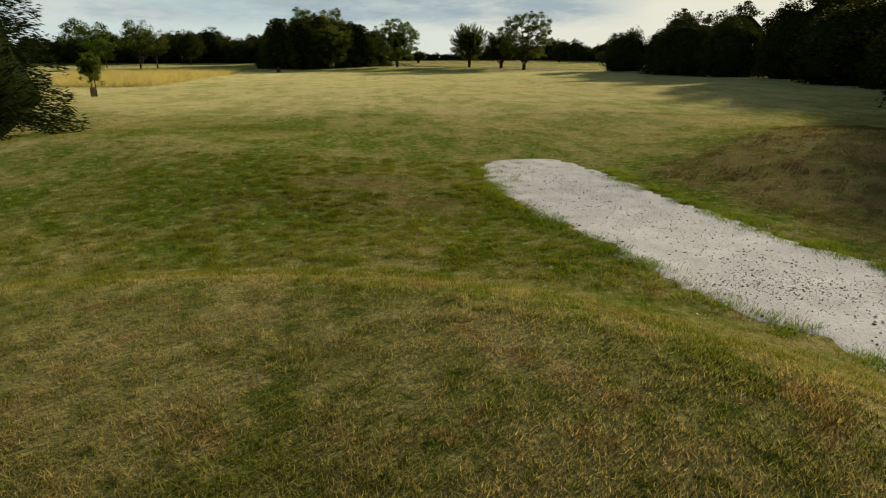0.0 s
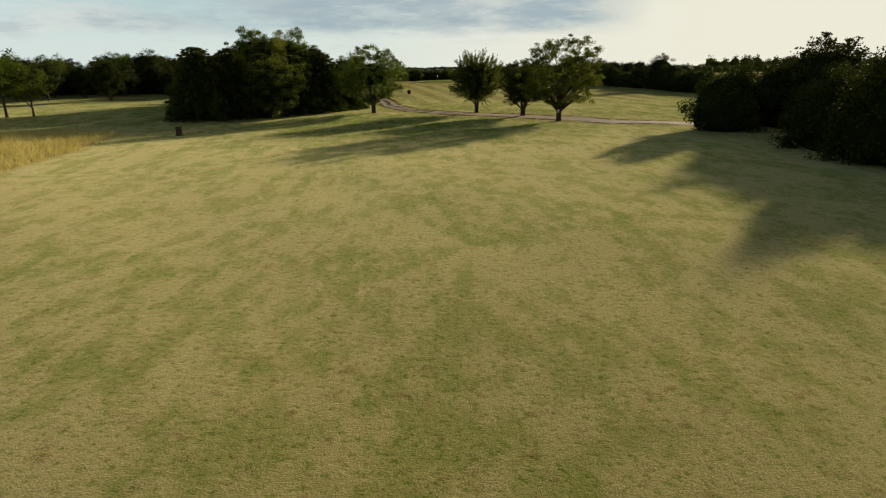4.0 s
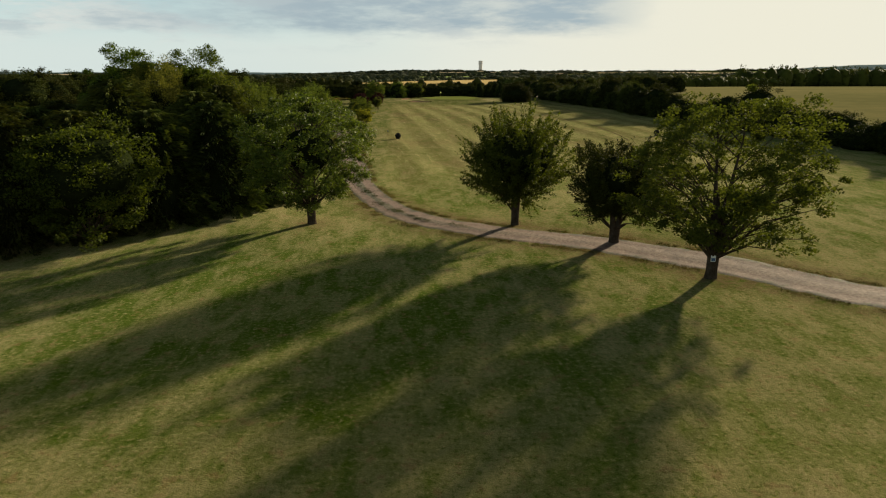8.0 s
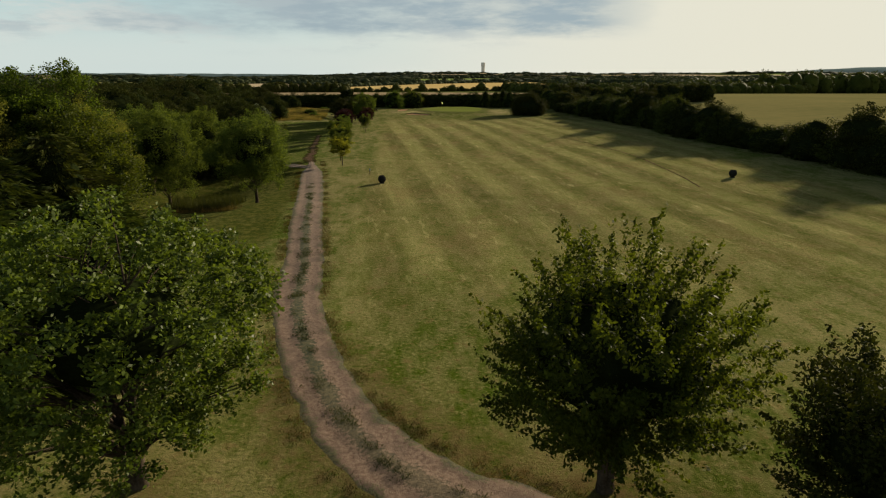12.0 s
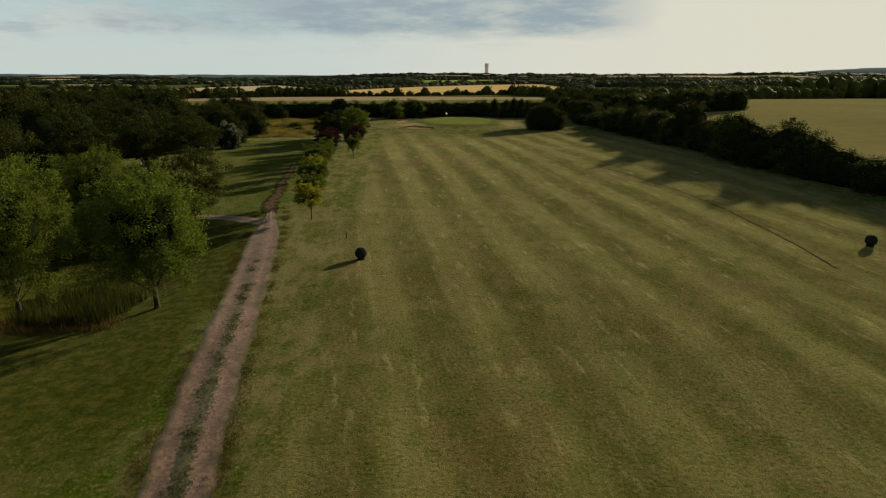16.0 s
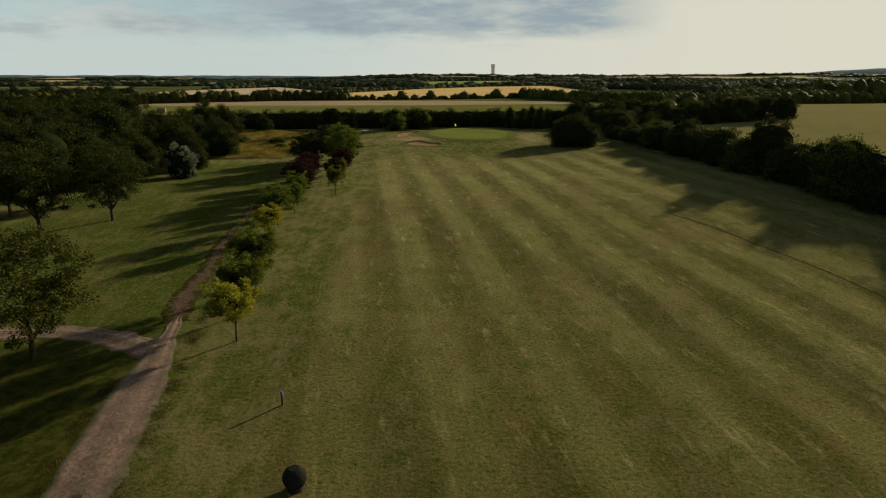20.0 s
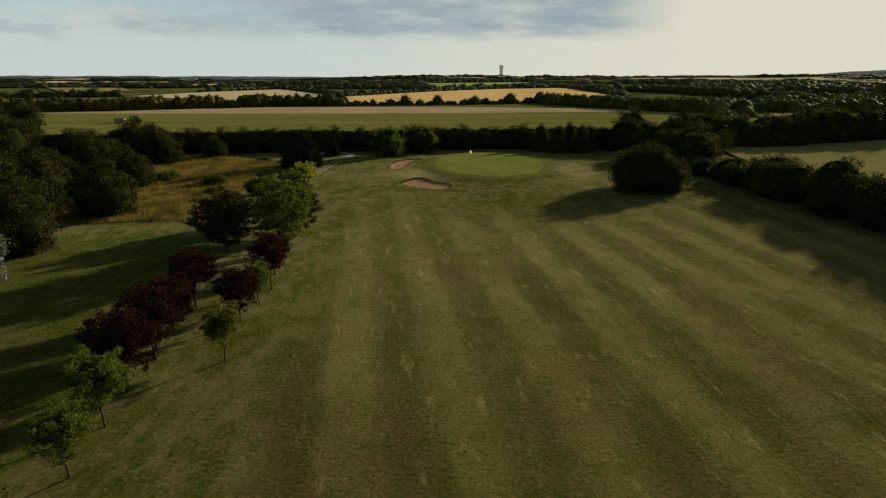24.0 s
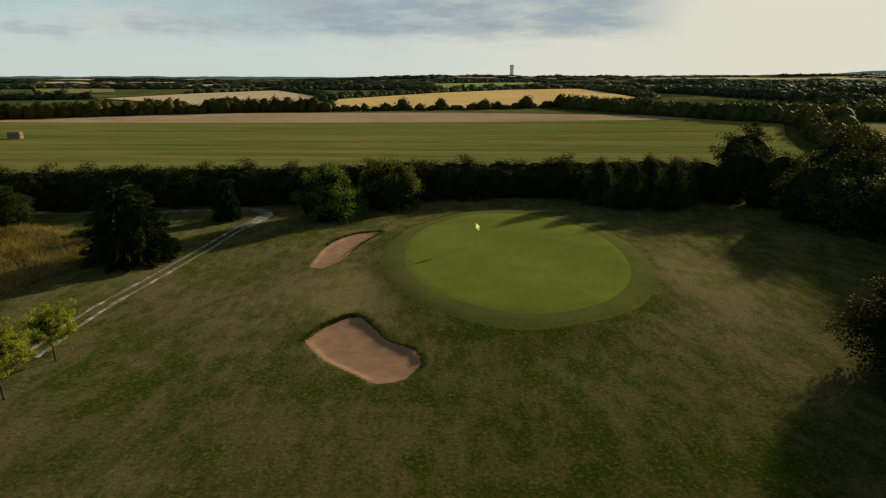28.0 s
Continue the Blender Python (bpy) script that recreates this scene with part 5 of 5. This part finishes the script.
# woods and hedgerows round the nearer fields
far_trees("far_wood", row([(-330, 386), (-240, 398), (-179, 411), (-159, 422), (-137, 436), (-107, 452)], 3.6, 3.5, 8, 7, 24) + row([(-106, 454), (-92, 462), (-80, 466), (-65, 467)], 3.6, 3.5, 8, 6.5, 8), "dark wood behind a pasture", 700, 11, 0.55, HEDGE_LEAF)
far_trees("far_wood", row([(52, 498), (70, 458), (82, 434), (95, 411), (105, 383), (103, 350)], 3.4, 3.5, 7.5, 7, 14) + row([(112, 420), (125, 395), (150, 380), (180, 385), (215, 400)], 4.2, 4, 7.5, 8, 24) + row([(150, 412), (195, 412)], 5.0, 6, 9, 9, 24) + row([(205, 412), (235, 415)], 9.0, 11, 15, 11, 24) + row([(255, 420), (330, 424)], 7.0, 11, 14, 12, 24), "dense dark wood beside the pasture", 700, 12, 0.55, HEDGE_LEAF)
far_trees("far_hedgerow", row([(-64, 470), (-6, 484), (40, 504), (88, 555), (128, 604), (140, 700)], 5.0, 2.0, 4.5, 6, 0) + row([(-30, 482), (10, 488), (48, 512)], 22.0, 5, 8, 8, 0) + row([(56, 262), (66, 282), (78, 310), (92, 345), (104, 372)], 4.0, 4, 7, 7, 0), "hedgerow with single trees along a wheat field", 700, 13, 0.55, HEDGE_LEAF)
hedge_run("far_copse", [(70, 273), (82, 276), (94, 279)], 4.0, hedge_bush, 6, 8.5, 7.5, "dense dark copse at the corner of a field", 1.0)
lines = [([(-640, 640), (-420, 600), (-280, 625)], 9, 4, 9, 14, 12), ([(-272, 780), (-230, 930), (-120, 690), (-100, 600)], 11, 3, 7, 11, 0),
         ([(-92, 620), (-32, 790), (55, 944), (160, 1014)], 10, 3, 7, 11, 0), ([(-232, 925), (-160, 960), (-76, 945), (-28, 806)], 12, 4, 9, 14, 40),
         ([(128, 610), (150, 700), (150, 800), (160, 1008)], 9, 4, 7, 12, 0), ([(150, 800), (202, 790), (217, 700), (221, 510), (300, 470)], 8, 5, 9, 12, 12),
         ([(157, 800), (217, 845), (333, 999), (429, 1244)], 13, 5, 10, 15, 0), ([(230, 721), (295, 770), (417, 985), (520, 1060)], 12, 6, 11, 16, 0), ([(230, 700), (330, 690), (460, 640), (600, 600)], 11, 6, 10, 15, 30),
         ([(-62, 1450), (60, 1550), (200, 1640)], 14, 5, 11, 18, 36), ([(200, 1640), (150, 1150), (65, 1055), (-24, 806)], 14, 4, 9, 13, 0), ([(342, 1325), (430, 1250), (560, 1330), (700, 1300)], 14, 6, 12, 20, 40),
         ([(-900, 1000), (-640, 1040), (-400, 1030), (-345, 1120)], 16, 4, 9, 20, 20), ([(-700, 1620), (-630, 1890), (-340, 1130)], 18, 4, 9, 18, 0)]
spots = [s for l in lines for s in row(*l)]
far_trees("distant_trees", spots, "dark hedgerows and woods between distant fields", 280, 14, 0.95)
spots = []
for k in range(95):
    y = 1050 * 4.3 ** ((k + rnd.random()) / 120)
    x = rnd.uniform(-0.75, 0.75) * y
    a, size = rnd.uniform(-0.45, 0.45), y * rnd.uniform(0.05, 0.16)
    n = int(10 + 8 * rnd.random())
    tall = rnd.uniform(4, 8) * (1 + y / 7000)
    for i in range(n):
        q = (i / n - 0.5) * 2 * size
        px, py = x + q * math.cos(a), y + q * math.sin(a) + rnd.uniform(-0.004, 0.004) * y
        if any(inside_depth(p[0], np.array([px]), np.array([py]))[0] > 4 for p in KNOWN):
            continue
        spots.append((px, py, size * 2.6 / n + 5, tall * rnd.uniform(0.6, 1.2)))
far_trees("distant_woods", spots, "woods and tree lines spread over the distant country", 90, 15, 1.6)

# the last ridge; the blue of distance haze is put into its base colour
RIDGE = rough_material("hazed_wooded_ridge", (0.075, 0.110, 0.120), (0.115, 0.150, 0.155), 0.004, None, 0.0, 1.0, 9.0)
rx = np.linspace(-4800, 4800, 161)
crest = np.interp(rx, (-4800, -1500, 0, 900, 2000, 2600, 3300, 4800), (34, 26, 14, 20, 30, 38, 72, 85)) + np.array([13 * noise.noise((v * 0.0035, 1.0, 0.0)) + 4 * noise.noise((v * 0.02, 4.0, 0.0)) for v in rx])
rv = np.stack([np.stack([rx, np.full(161, 4300.0), np.full(161, -2.0)], 1), np.stack([rx, np.full(161, 4560.0), crest * 0.6], 1), np.stack([rx, np.full(161, 4780.0), crest], 1), np.stack([rx, np.full(161, 4890.0), np.full(161, -2.0)], 1)]).reshape(-1, 3)
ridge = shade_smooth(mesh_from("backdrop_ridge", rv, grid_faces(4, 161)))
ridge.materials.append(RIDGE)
tagged(new("backdrop_ridge", ridge), "low wooded ridge with blue distance haze in its colour", "hills", kind="structure")

# water tower on the skyline
TOWER = rough_material("pale_concrete", (0.58, 0.58, 0.55), (0.70, 0.70, 0.66), 0.2, None, 0.1, 0.9)
tower = thing("water_tower", 218.0, 3000.0, "pale concrete tower on the skyline", "tower")
bm = bmesh.new()
bmesh.ops.create_cone(bm, cap_ends=True, segments=24, radius1=8.5, radius2=8.5, depth=40, matrix=pose(0, 0, 20))
part("shaft", bm, TOWER, tower)
bm = bmesh.new()
bmesh.ops.create_cone(bm, cap_ends=True, segments=24, radius1=9.6, radius2=9.8, depth=16, matrix=pose(0, 0, 48))
part("tank", bm, TOWER, tower)

# ---- things on the course ----


def rounded_box(sx, sy, sz, bevel, seg=2, m=None):
    bm = bmesh.new()
    bmesh.ops.create_cube(bm, size=1.0, matrix=Matrix.Diagonal((sx, sy, sz, 1)))
    bmesh.ops.bevel(bm, geom=bm.edges[:], offset=bevel, segments=seg, affect="EDGES", profile=0.6)
    bmesh.ops.transform(bm, matrix=m or Matrix.Identity(4), verts=bm.verts[:])
    return bm


STRAW = rough_material("straw", (0.13, 0.095, 0.055), (0.24, 0.18, 0.105), 1.5, None, 0.8, 0.95, 8.0)
TWINE = rough_material("baler_twine", (0.10, 0.09, 0.07), (0.16, 0.14, 0.10), 4.0)
bale = thing("straw_bale", -117.0, 337.0, "big square straw bale standing on pasture", "bale", "bales", turn=5)
part("straw_block", rounded_box(3.2, 1.6, 1.9, 0.12, 2, pose(0, 0, 0.95)), STRAW, bale)
for x in (-1.1, -0.37, 0.37, 1.1):
    part("twine", rounded_box(0.06, 1.63, 1.92, 0.02, 1, pose(x, 0, 0.95)), TWINE, bale)
copy_thing(bale, pose(-146, 331, at(-146, 331), 0, 0, -4))

# yardage balls, marker post, bin
for x, y in ((-6.5, 110.2), (33.2, 113.2), (-94.0, 142.0)):
    ball = thing("marker_ball", x, y, "round dark yardage marker standing on the fairway", "marker", "fairway markers")
    bm = bmesh.new()
    bmesh.ops.create_uvsphere(bm, u_segments=24, v_segments=14, radius=0.43, matrix=pose(0, 0, 0.47))
    for v in bm.verts:
        v.co.z = max(0.02, min(v.co.z, 0.86))
    part("ball", bm, RUBBER, ball)
    bm = bmesh.new()
    bmesh.ops.create_cone(bm, cap_ends=True, segments=20, radius1=0.30, radius2=0.24, depth=0.12, matrix=pose(0, 0, 0.05))
    part("foot", bm, RUBBER, ball)
BLUE = rough_material("blue_paint", (0.05, 0.10, 0.22), (0.09, 0.15, 0.28), 6.0, None, 0.1, 0.6)
post = thing("marker_post", -8.4, 115.6, "short blue-topped marker post in the grass", "post")
part("shaft", rounded_box(0.08, 0.08, 0.50, 0.012, 2, pose(0, 0, 0.22)), BARK, post)
part("cap", rounded_box(0.10, 0.10, 0.20, 0.015, 2, pose(0, 0, 0.56)), BLUE, post)
waste = thing("litter_bin", -28.0, 40.5, "dark wooden litter bin on the grass", "bin")
bm = bmesh.new()
bmesh.ops.create_cone(bm, cap_ends=True, segments=16, radius1=0.30, radius2=0.31, depth=0.78, matrix=pose(0, 0, 0.40))
part("body", bm, BARK, waste)
bm = bmesh.new()
bmesh.ops.create_cone(bm, cap_ends=True, segments=16, radius1=0.33, radius2=0.33, depth=0.07, matrix=pose(0, 0, 0.82))
part("rim", bm, RUBBER, waste)
bm = bmesh.new()
bmesh.ops.create_cone(bm, cap_ends=True, segments=16, radius1=0.42, radius2=0.40, depth=0.06, matrix=pose(0, 0, 0.02))
part("foot", bm, RUBBER, waste)

# flag on the green
FLAG = leaf_material("flag_cloth", (0.74, 0.70, 0.36), (0.84, 0.81, 0.60), 0.25)
POLE = rough_material("flag_pole", (0.30, 0.30, 0.10), (0.45, 0.42, 0.14), 6.0, None, 0.1, 0.5)
pin = thing("flagstick", 0.8, 235.3, "thin flagstick with a yellow flag standing in the hole", "flag")
bm = bmesh.new()
bmesh.ops.create_cone(bm, cap_ends=True, segments=10, radius1=0.022, radius2=0.014, depth=2.1, matrix=pose(0, 0, 1.0))
part("pole", bm, POLE, pin)
fv = []
for i in range(9):
    for j in range(7):
        u, v = i / 8, j / 6
        fv.append((0.015 + 0.36 * u * (1 - 0.2 * v), 0.07 * math.sin(u * 7 + v * 2) * u, 2.06 - 0.42 * v - 0.26 * u ** 1.3))
cloth = shade_smooth(mesh_from("flag", fv, grid_faces(9, 7)))
part("flag", cloth, FLAG, pin)
bm = bmesh.new()
bmesh.ops.create_cone(bm, cap_ends=True, segments=20, radius1=0.055, radius2=0.055, depth=0.02, matrix=pose(0, 0, 0.05))
part("cup", bm, RUBBER, pin)

copy_thing(pin, pose(-73, 114, at(-73, 114), 0, 0, 20))

# plaque on the maple, white posts
WHITE = rough_material("white_paint", (0.60, 0.62, 0.64), (0.78, 0.78, 0.78), 8.0, None, 0.1, 0.5)
plaque = thing("tree_plaque", 13.95, 51.40, "small blue and white plaque fixed to a tree trunk", "sign", z=at(14.1, 51.7) + 1.2)
part("board", rounded_box(0.26, 0.025, 0.36, 0.008, 2), WHITE, plaque)
part("panel", rounded_box(0.21, 0.008, 0.17, 0.003, 1, pose(0, -0.014, -0.06)), BLUE, plaque)
wp = thing("white_post", -44.0, 154.0, "short white marker post in the grass", "post", "white posts")
part("shaft", rounded_box(0.10, 0.10, 1.15, 0.015, 2, pose(0, 0, 0.5)), WHITE, wp)
part("cap", rounded_box(0.13, 0.13, 0.05, 0.012, 2, pose(0, 0, 1.09)), WHITE, wp)
copy_thing(wp, pose(-52, 158, at(-52, 158)))


def blades(name, pts, height, width, mat, label, category, seed, lean=0.35, tuft=1, spread=0.05, uneven=0.0):
    """Grass: each blade a slim triangle on the ground."""
    rng = np.random.default_rng(seed)
    tall = np.repeat(1 + uneven * rng.uniform(-1, 1, len(pts)), tuft)
    pts = np.repeat(np.asarray(pts), tuft, 0)
    pts = pts + rng.normal(size=pts.shape) * spread
    n = len(pts)
    z = lie(pts[:, 0], pts[:, 1])
    a = rng.random(n) * math.tau
    h = height * tall * (0.55 + 0.8 * rng.random(n))
    w = width * (0.6 + 0.8 * rng.random(n))
    base = np.stack([pts[:, 0], pts[:, 1], z - 0.01], 1)
    sidev = np.stack([np.cos(a), np.sin(a), np.zeros(n)], 1) * w[:, None] / 2
    tip = base + np.stack([rng.normal(size=n) * lean * h, rng.normal(size=n) * lean * h, h], 1)
    v = np.stack([base - sidev, base + sidev, tip], 1).reshape(-1, 3)
    me = mesh_from(name, v, np.arange(n * 3).reshape(-1, 3))
    me.materials.append(mat)
    return tagged(new(name, me), label, category, kind="stuff")


def scatter(poly, n, seed):
    rng = np.random.default_rng(seed)
    xs, ys = [p[0] for p in poly], [p[1] for p in poly]
    x, y = rng.uniform(min(xs), max(xs), n), rng.uniform(min(ys), max(ys), n)
    keep = inside_depth(poly, x, y) > 0.1
    return np.stack([x[keep], y[keep]], 1)


blades("tall_grass", scatter(GOLD_LEFT, 17000, 1), 0.55, 0.035, GOLD_GRASS, "tall golden uncut grass", "grass", 2, 0.6, 5, 0.28, 0.4)
blades("tall_grass", scatter(GOLD_FAR, 26000, 3), 0.42, 0.06, TAN_GRASS, "tall golden uncut grass below the bushes", "grass", 4, 0.55, 5, 0.22, 0.4)
blades("reeds", scatter([(-25, 99.5), (-19.5, 99.3), (-19.2, 104), (-24, 108), (-27, 105)], 2200, 5), 1.0, 0.05, REED_LEAF, "clump of upright reeds in a hollow", "reeds", 6, 0.15, 3, 0.1)

blades("reed_fringe", scatter([(-26.5, 98.6), (-18.6, 98.4), (-18.4, 100.2), (-26.5, 100.6)], 500, 51), 0.35, 0.03, TAN_GRASS, "tan dead grass along the edge of a reedy hollow", "grass", 52, 0.5, 4, 0.15, 0.5)

# ragged lip of turf round the bunkers
rng = np.random.default_rng(41)
for poly in BUNKERS:
    edge = np.array([(p.x, p.y) for p in spline(poly + poly[:1], 0.12)])
    c = edge[rng.integers(0, len(edge), 900)] + rng.normal(size=(900, 2)) * 0.10
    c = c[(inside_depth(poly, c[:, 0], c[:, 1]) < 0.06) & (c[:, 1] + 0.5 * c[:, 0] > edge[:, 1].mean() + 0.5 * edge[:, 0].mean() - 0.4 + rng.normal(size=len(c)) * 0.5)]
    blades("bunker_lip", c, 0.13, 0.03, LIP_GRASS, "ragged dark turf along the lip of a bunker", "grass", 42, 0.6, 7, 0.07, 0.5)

# turf blades where the camera starts close to the grass, thinner where the gravel lies
rng = np.random.default_rng(8)
d = 2.2 + 27.0 * rng.random(34000) ** 1.25
near = np.stack([-2.8 + (d * 0.86 + 1.0) * rng.uniform(-1, 1, len(d)), -61.0 + d], 1)
gravel = np.array([(p.x, p.y) for p in spline([(0.0, -45.6), (0.0, -46.8), (0.75, -49.8), (1.55, -53.0), (2.35, -55.0), (4.8, -58.6), (10.0, -62.8)], 0.3)])
gap = np.min(np.hypot(near[:, :1] - gravel[None, :, 0], near[:, 1:] - gravel[None, :, 1]), axis=1)
near = near[gap > 1.22 + 0.40 * rng.random(len(gap))]
near = near[rng.random(len(near)) > 0.6 * smooth(inside_depth(SHADED_BANK, near[:, 0], near[:, 1]), -0.5, 1.3)]
turf = blades("turf_tufts", near, 0.036, 0.0075, TURF_BLADE, "short dry turf of green and straw blades", "grass", 9, 0.6, 20, 0.070, 0.6)
tv = np.repeat(near, 60, 0)
attribute(turf.data, "lush_shade", np.clip(0.75 * np.exp(-((tv[:, 0] + 5) / 11) ** 2 - ((tv[:, 1] + 48) / 4.5) ** 2), 0, 1.3))
attribute(turf.data, "bare", np.clip(0.95 * smooth(inside_depth(SHADED_BANK, tv[:, 0], tv[:, 1]), -0.5, 1.3) + bare_patch(tv[:, 0], tv[:, 1]), 0, 1))

# rank clumps round the bare patch, and a ragged fringe along the path
rng = np.random.default_rng(31)
c = np.stack([rng.uniform(-11, 0.6, 12000), rng.uniform(-54.5, -44.5, 12000)], 1)
worn = bare_patch(c[:, 0], c[:, 1])
clump = np.array([noise.noise((p[0] * 2.6, p[1] * 3.4, 2.0)) for p in c])
away = np.min(np.hypot(c[:, :1] - gravel[None, :, 0], c[:, 1:] - gravel[None, :, 1]), axis=1)
c = c[(clump > -0.02) & (worn < 0.45) & (away > 1.5) & (rng.random(len(c)) < 1.1 - np.abs(c[:, 0] + 3.5) / 9)]
blades("rank_grass", c, 0.052, 0.013, ROUGH_GRASS, "rank green clumps of grass round a worn patch", "grass", 32, 0.7, 20, 0.055, 0.5)
i = rng.integers(0, len(gravel) - 1, 6500)
run = gravel[i + 1] - gravel[i]
run /= np.linalg.norm(run, axis=1, keepdims=True)
off = np.where(rng.random(len(i)) < 0.5, -1, 1) * (1.62 + 0.20 * rng.normal(size=len(i)))
c = gravel[i] + run * rng.random((len(i), 1)) * 0.3 + np.stack([-run[:, 1], run[:, 0]], 1) * off[:, None]
c = c[np.array([noise.noise((p[0] * 1.8, p[1] * 1.8, 5.0)) for p in c]) > -0.1]
end = np.array((-1.1, -46.2)) + rng.normal(size=(420, 2)) * np.array((0.55, 1.0))
c = np.concatenate([c, end[np.array([noise.noise((p[0] * 3.1, p[1] * 3.1, 7.0)) for p in end]) > 0.05]])
blades("path_fringe", c, 0.050, 0.012, ROUGH_GRASS, "ragged fringe of grass along the gravel path", "grass", 33, 0.7, 12, 0.06, 0.5)

# coarse tussocks on the bank beside the path, their brown dulled for shade
c = scatter(SHADED_BANK, 5200, 34)
c = c[np.array([noise.noise((p[0] * 1.5, p[1] * 1.5, 9.0)) for p in c]) > -0.15]
blades("bank_tussocks", c, 0.07, 0.016, SHADED_BANK_GRASS, "coarse brown tussocks on the worn bank, darkened as if in shade", "grass", 35, 0.8, 12, 0.08, 0.5)

# loose stones and dry bits on the white path
rng = np.random.default_rng(18)
n = 5200
pick = gravel[rng.integers(0, len(gravel), n)] + rng.normal(size=(n, 2)) * 0.75
pick[-900:] = np.array((1.6, -54.2)) + rng.normal(size=(900, 2)) * np.array((0.62, 0.36))
zs = lie(pick[:, 0], pick[:, 1]) + 0.014
size = 0.008 + 0.016 * rng.random(n) ** 2.5
size[-900:] *= 0.62
octa = np.array([(1, 0, 0), (0, 1, 0), (-1, 0, 0), (0, -1, 0), (0, 0, 0.7), (0, 0, -0.7)])
jig = 1 + 0.35 * rng.normal(size=(n, 6, 1))
v = np.stack([pick[:, 0], pick[:, 1], zs], 1)[:, None] + octa[None] * jig * size[:, None, None]
f = np.array([(0, 1, 4), (1, 2, 4), (2, 3, 4), (3, 0, 4), (1, 0, 5), (2, 1, 5), (3, 2, 5), (0, 3, 5)])
half = n * 3 // 5
for lo, hi, mat, label in ((0, half, GRAVEL, "loose white stones on the gravel path"), (half, n, STRAW, "dry brown bits of grass and earth on the path")):
    me = mesh_from("loose_stones", v[lo:hi].reshape(-1, 3), (f[None] + 6 * np.arange(hi - lo)[:, None, None]).reshape(-1, 3))
    me.materials.append(mat)
    tagged(new("loose_stones", me), label, "gravel", kind="stuff")

# coarse grass along both edges and the crown of the farm track
rng = np.random.default_rng(21)
line = np.array([(p.x, p.y) for p in spline(TRACK_LINE, 0.25) if p.x < 26])
tan = np.gradient(line, axis=0)
tan /= np.linalg.norm(tan, axis=1, keepdims=True)
k = rng.integers(0, len(line), 14000)
off = np.where(rng.random(len(k)) < 0.74, np.where(rng.random(len(k)) < 0.5, -1, 1) * (np.where(line[k, 1] > 66, 1.5, 1.72) + 0.20 * rng.normal(size=len(k))), 0.20 * rng.normal(size=len(k)))
keep = (np.abs(off) > 1.0) | (line[k, 1] > 61)
patch = np.array([noise.noise((line[i, 0] * 0.8, line[i, 1] * 0.8, 3.0 * (o > 0))) for i, o in zip(k, off)])
keep &= patch > -0.12
pts = line[k] + np.stack([-tan[k, 1], tan[k, 0]], 1) * off[:, None]
mid = np.abs(off) < 1.0
dark = rng.random(len(k)) < 0.45
blades("track_verge", pts[keep & ~mid & dark], 0.07, 0.018, LIP_GRASS, "dark ragged turf along the verges of the track", "grass", 24, 0.6, 7, 0.11, 0.4)
blades("track_grass", pts[keep & ~mid & ~dark], 0.08, 0.018, TAN_GRASS, "coarse grass growing along the edges of the track", "grass", 22, 0.6, 6, 0.13)
mid &= (patch > 0.08) & (line[k, 1] < 110)
blades("crown_grass", pts[keep & mid], 0.10, 0.024, LIP_GRASS, "dark green tufts growing along the crown of the track", "grass", 23, 0.6, 14, 0.12, 0.5)

sap_guard = thing("tree_guard", -25.7, -19.5, "brown tube guard round a sapling trunk", "guard")
bm = bmesh.new()
bmesh.ops.create_cone(bm, cap_ends=False, segments=14, radius1=0.19, radius2=0.17, depth=0.62, matrix=pose(0, 0, 0.29))
part("tube", bm, STRAW, sap_guard)
bm = bmesh.new()
bmesh.ops.create_cone(bm, cap_ends=True, segments=8, radius1=0.035, radius2=0.03, depth=1.1, matrix=pose(0.22, 0, 0.5))
part("stake", bm, BARK, sap_guard)
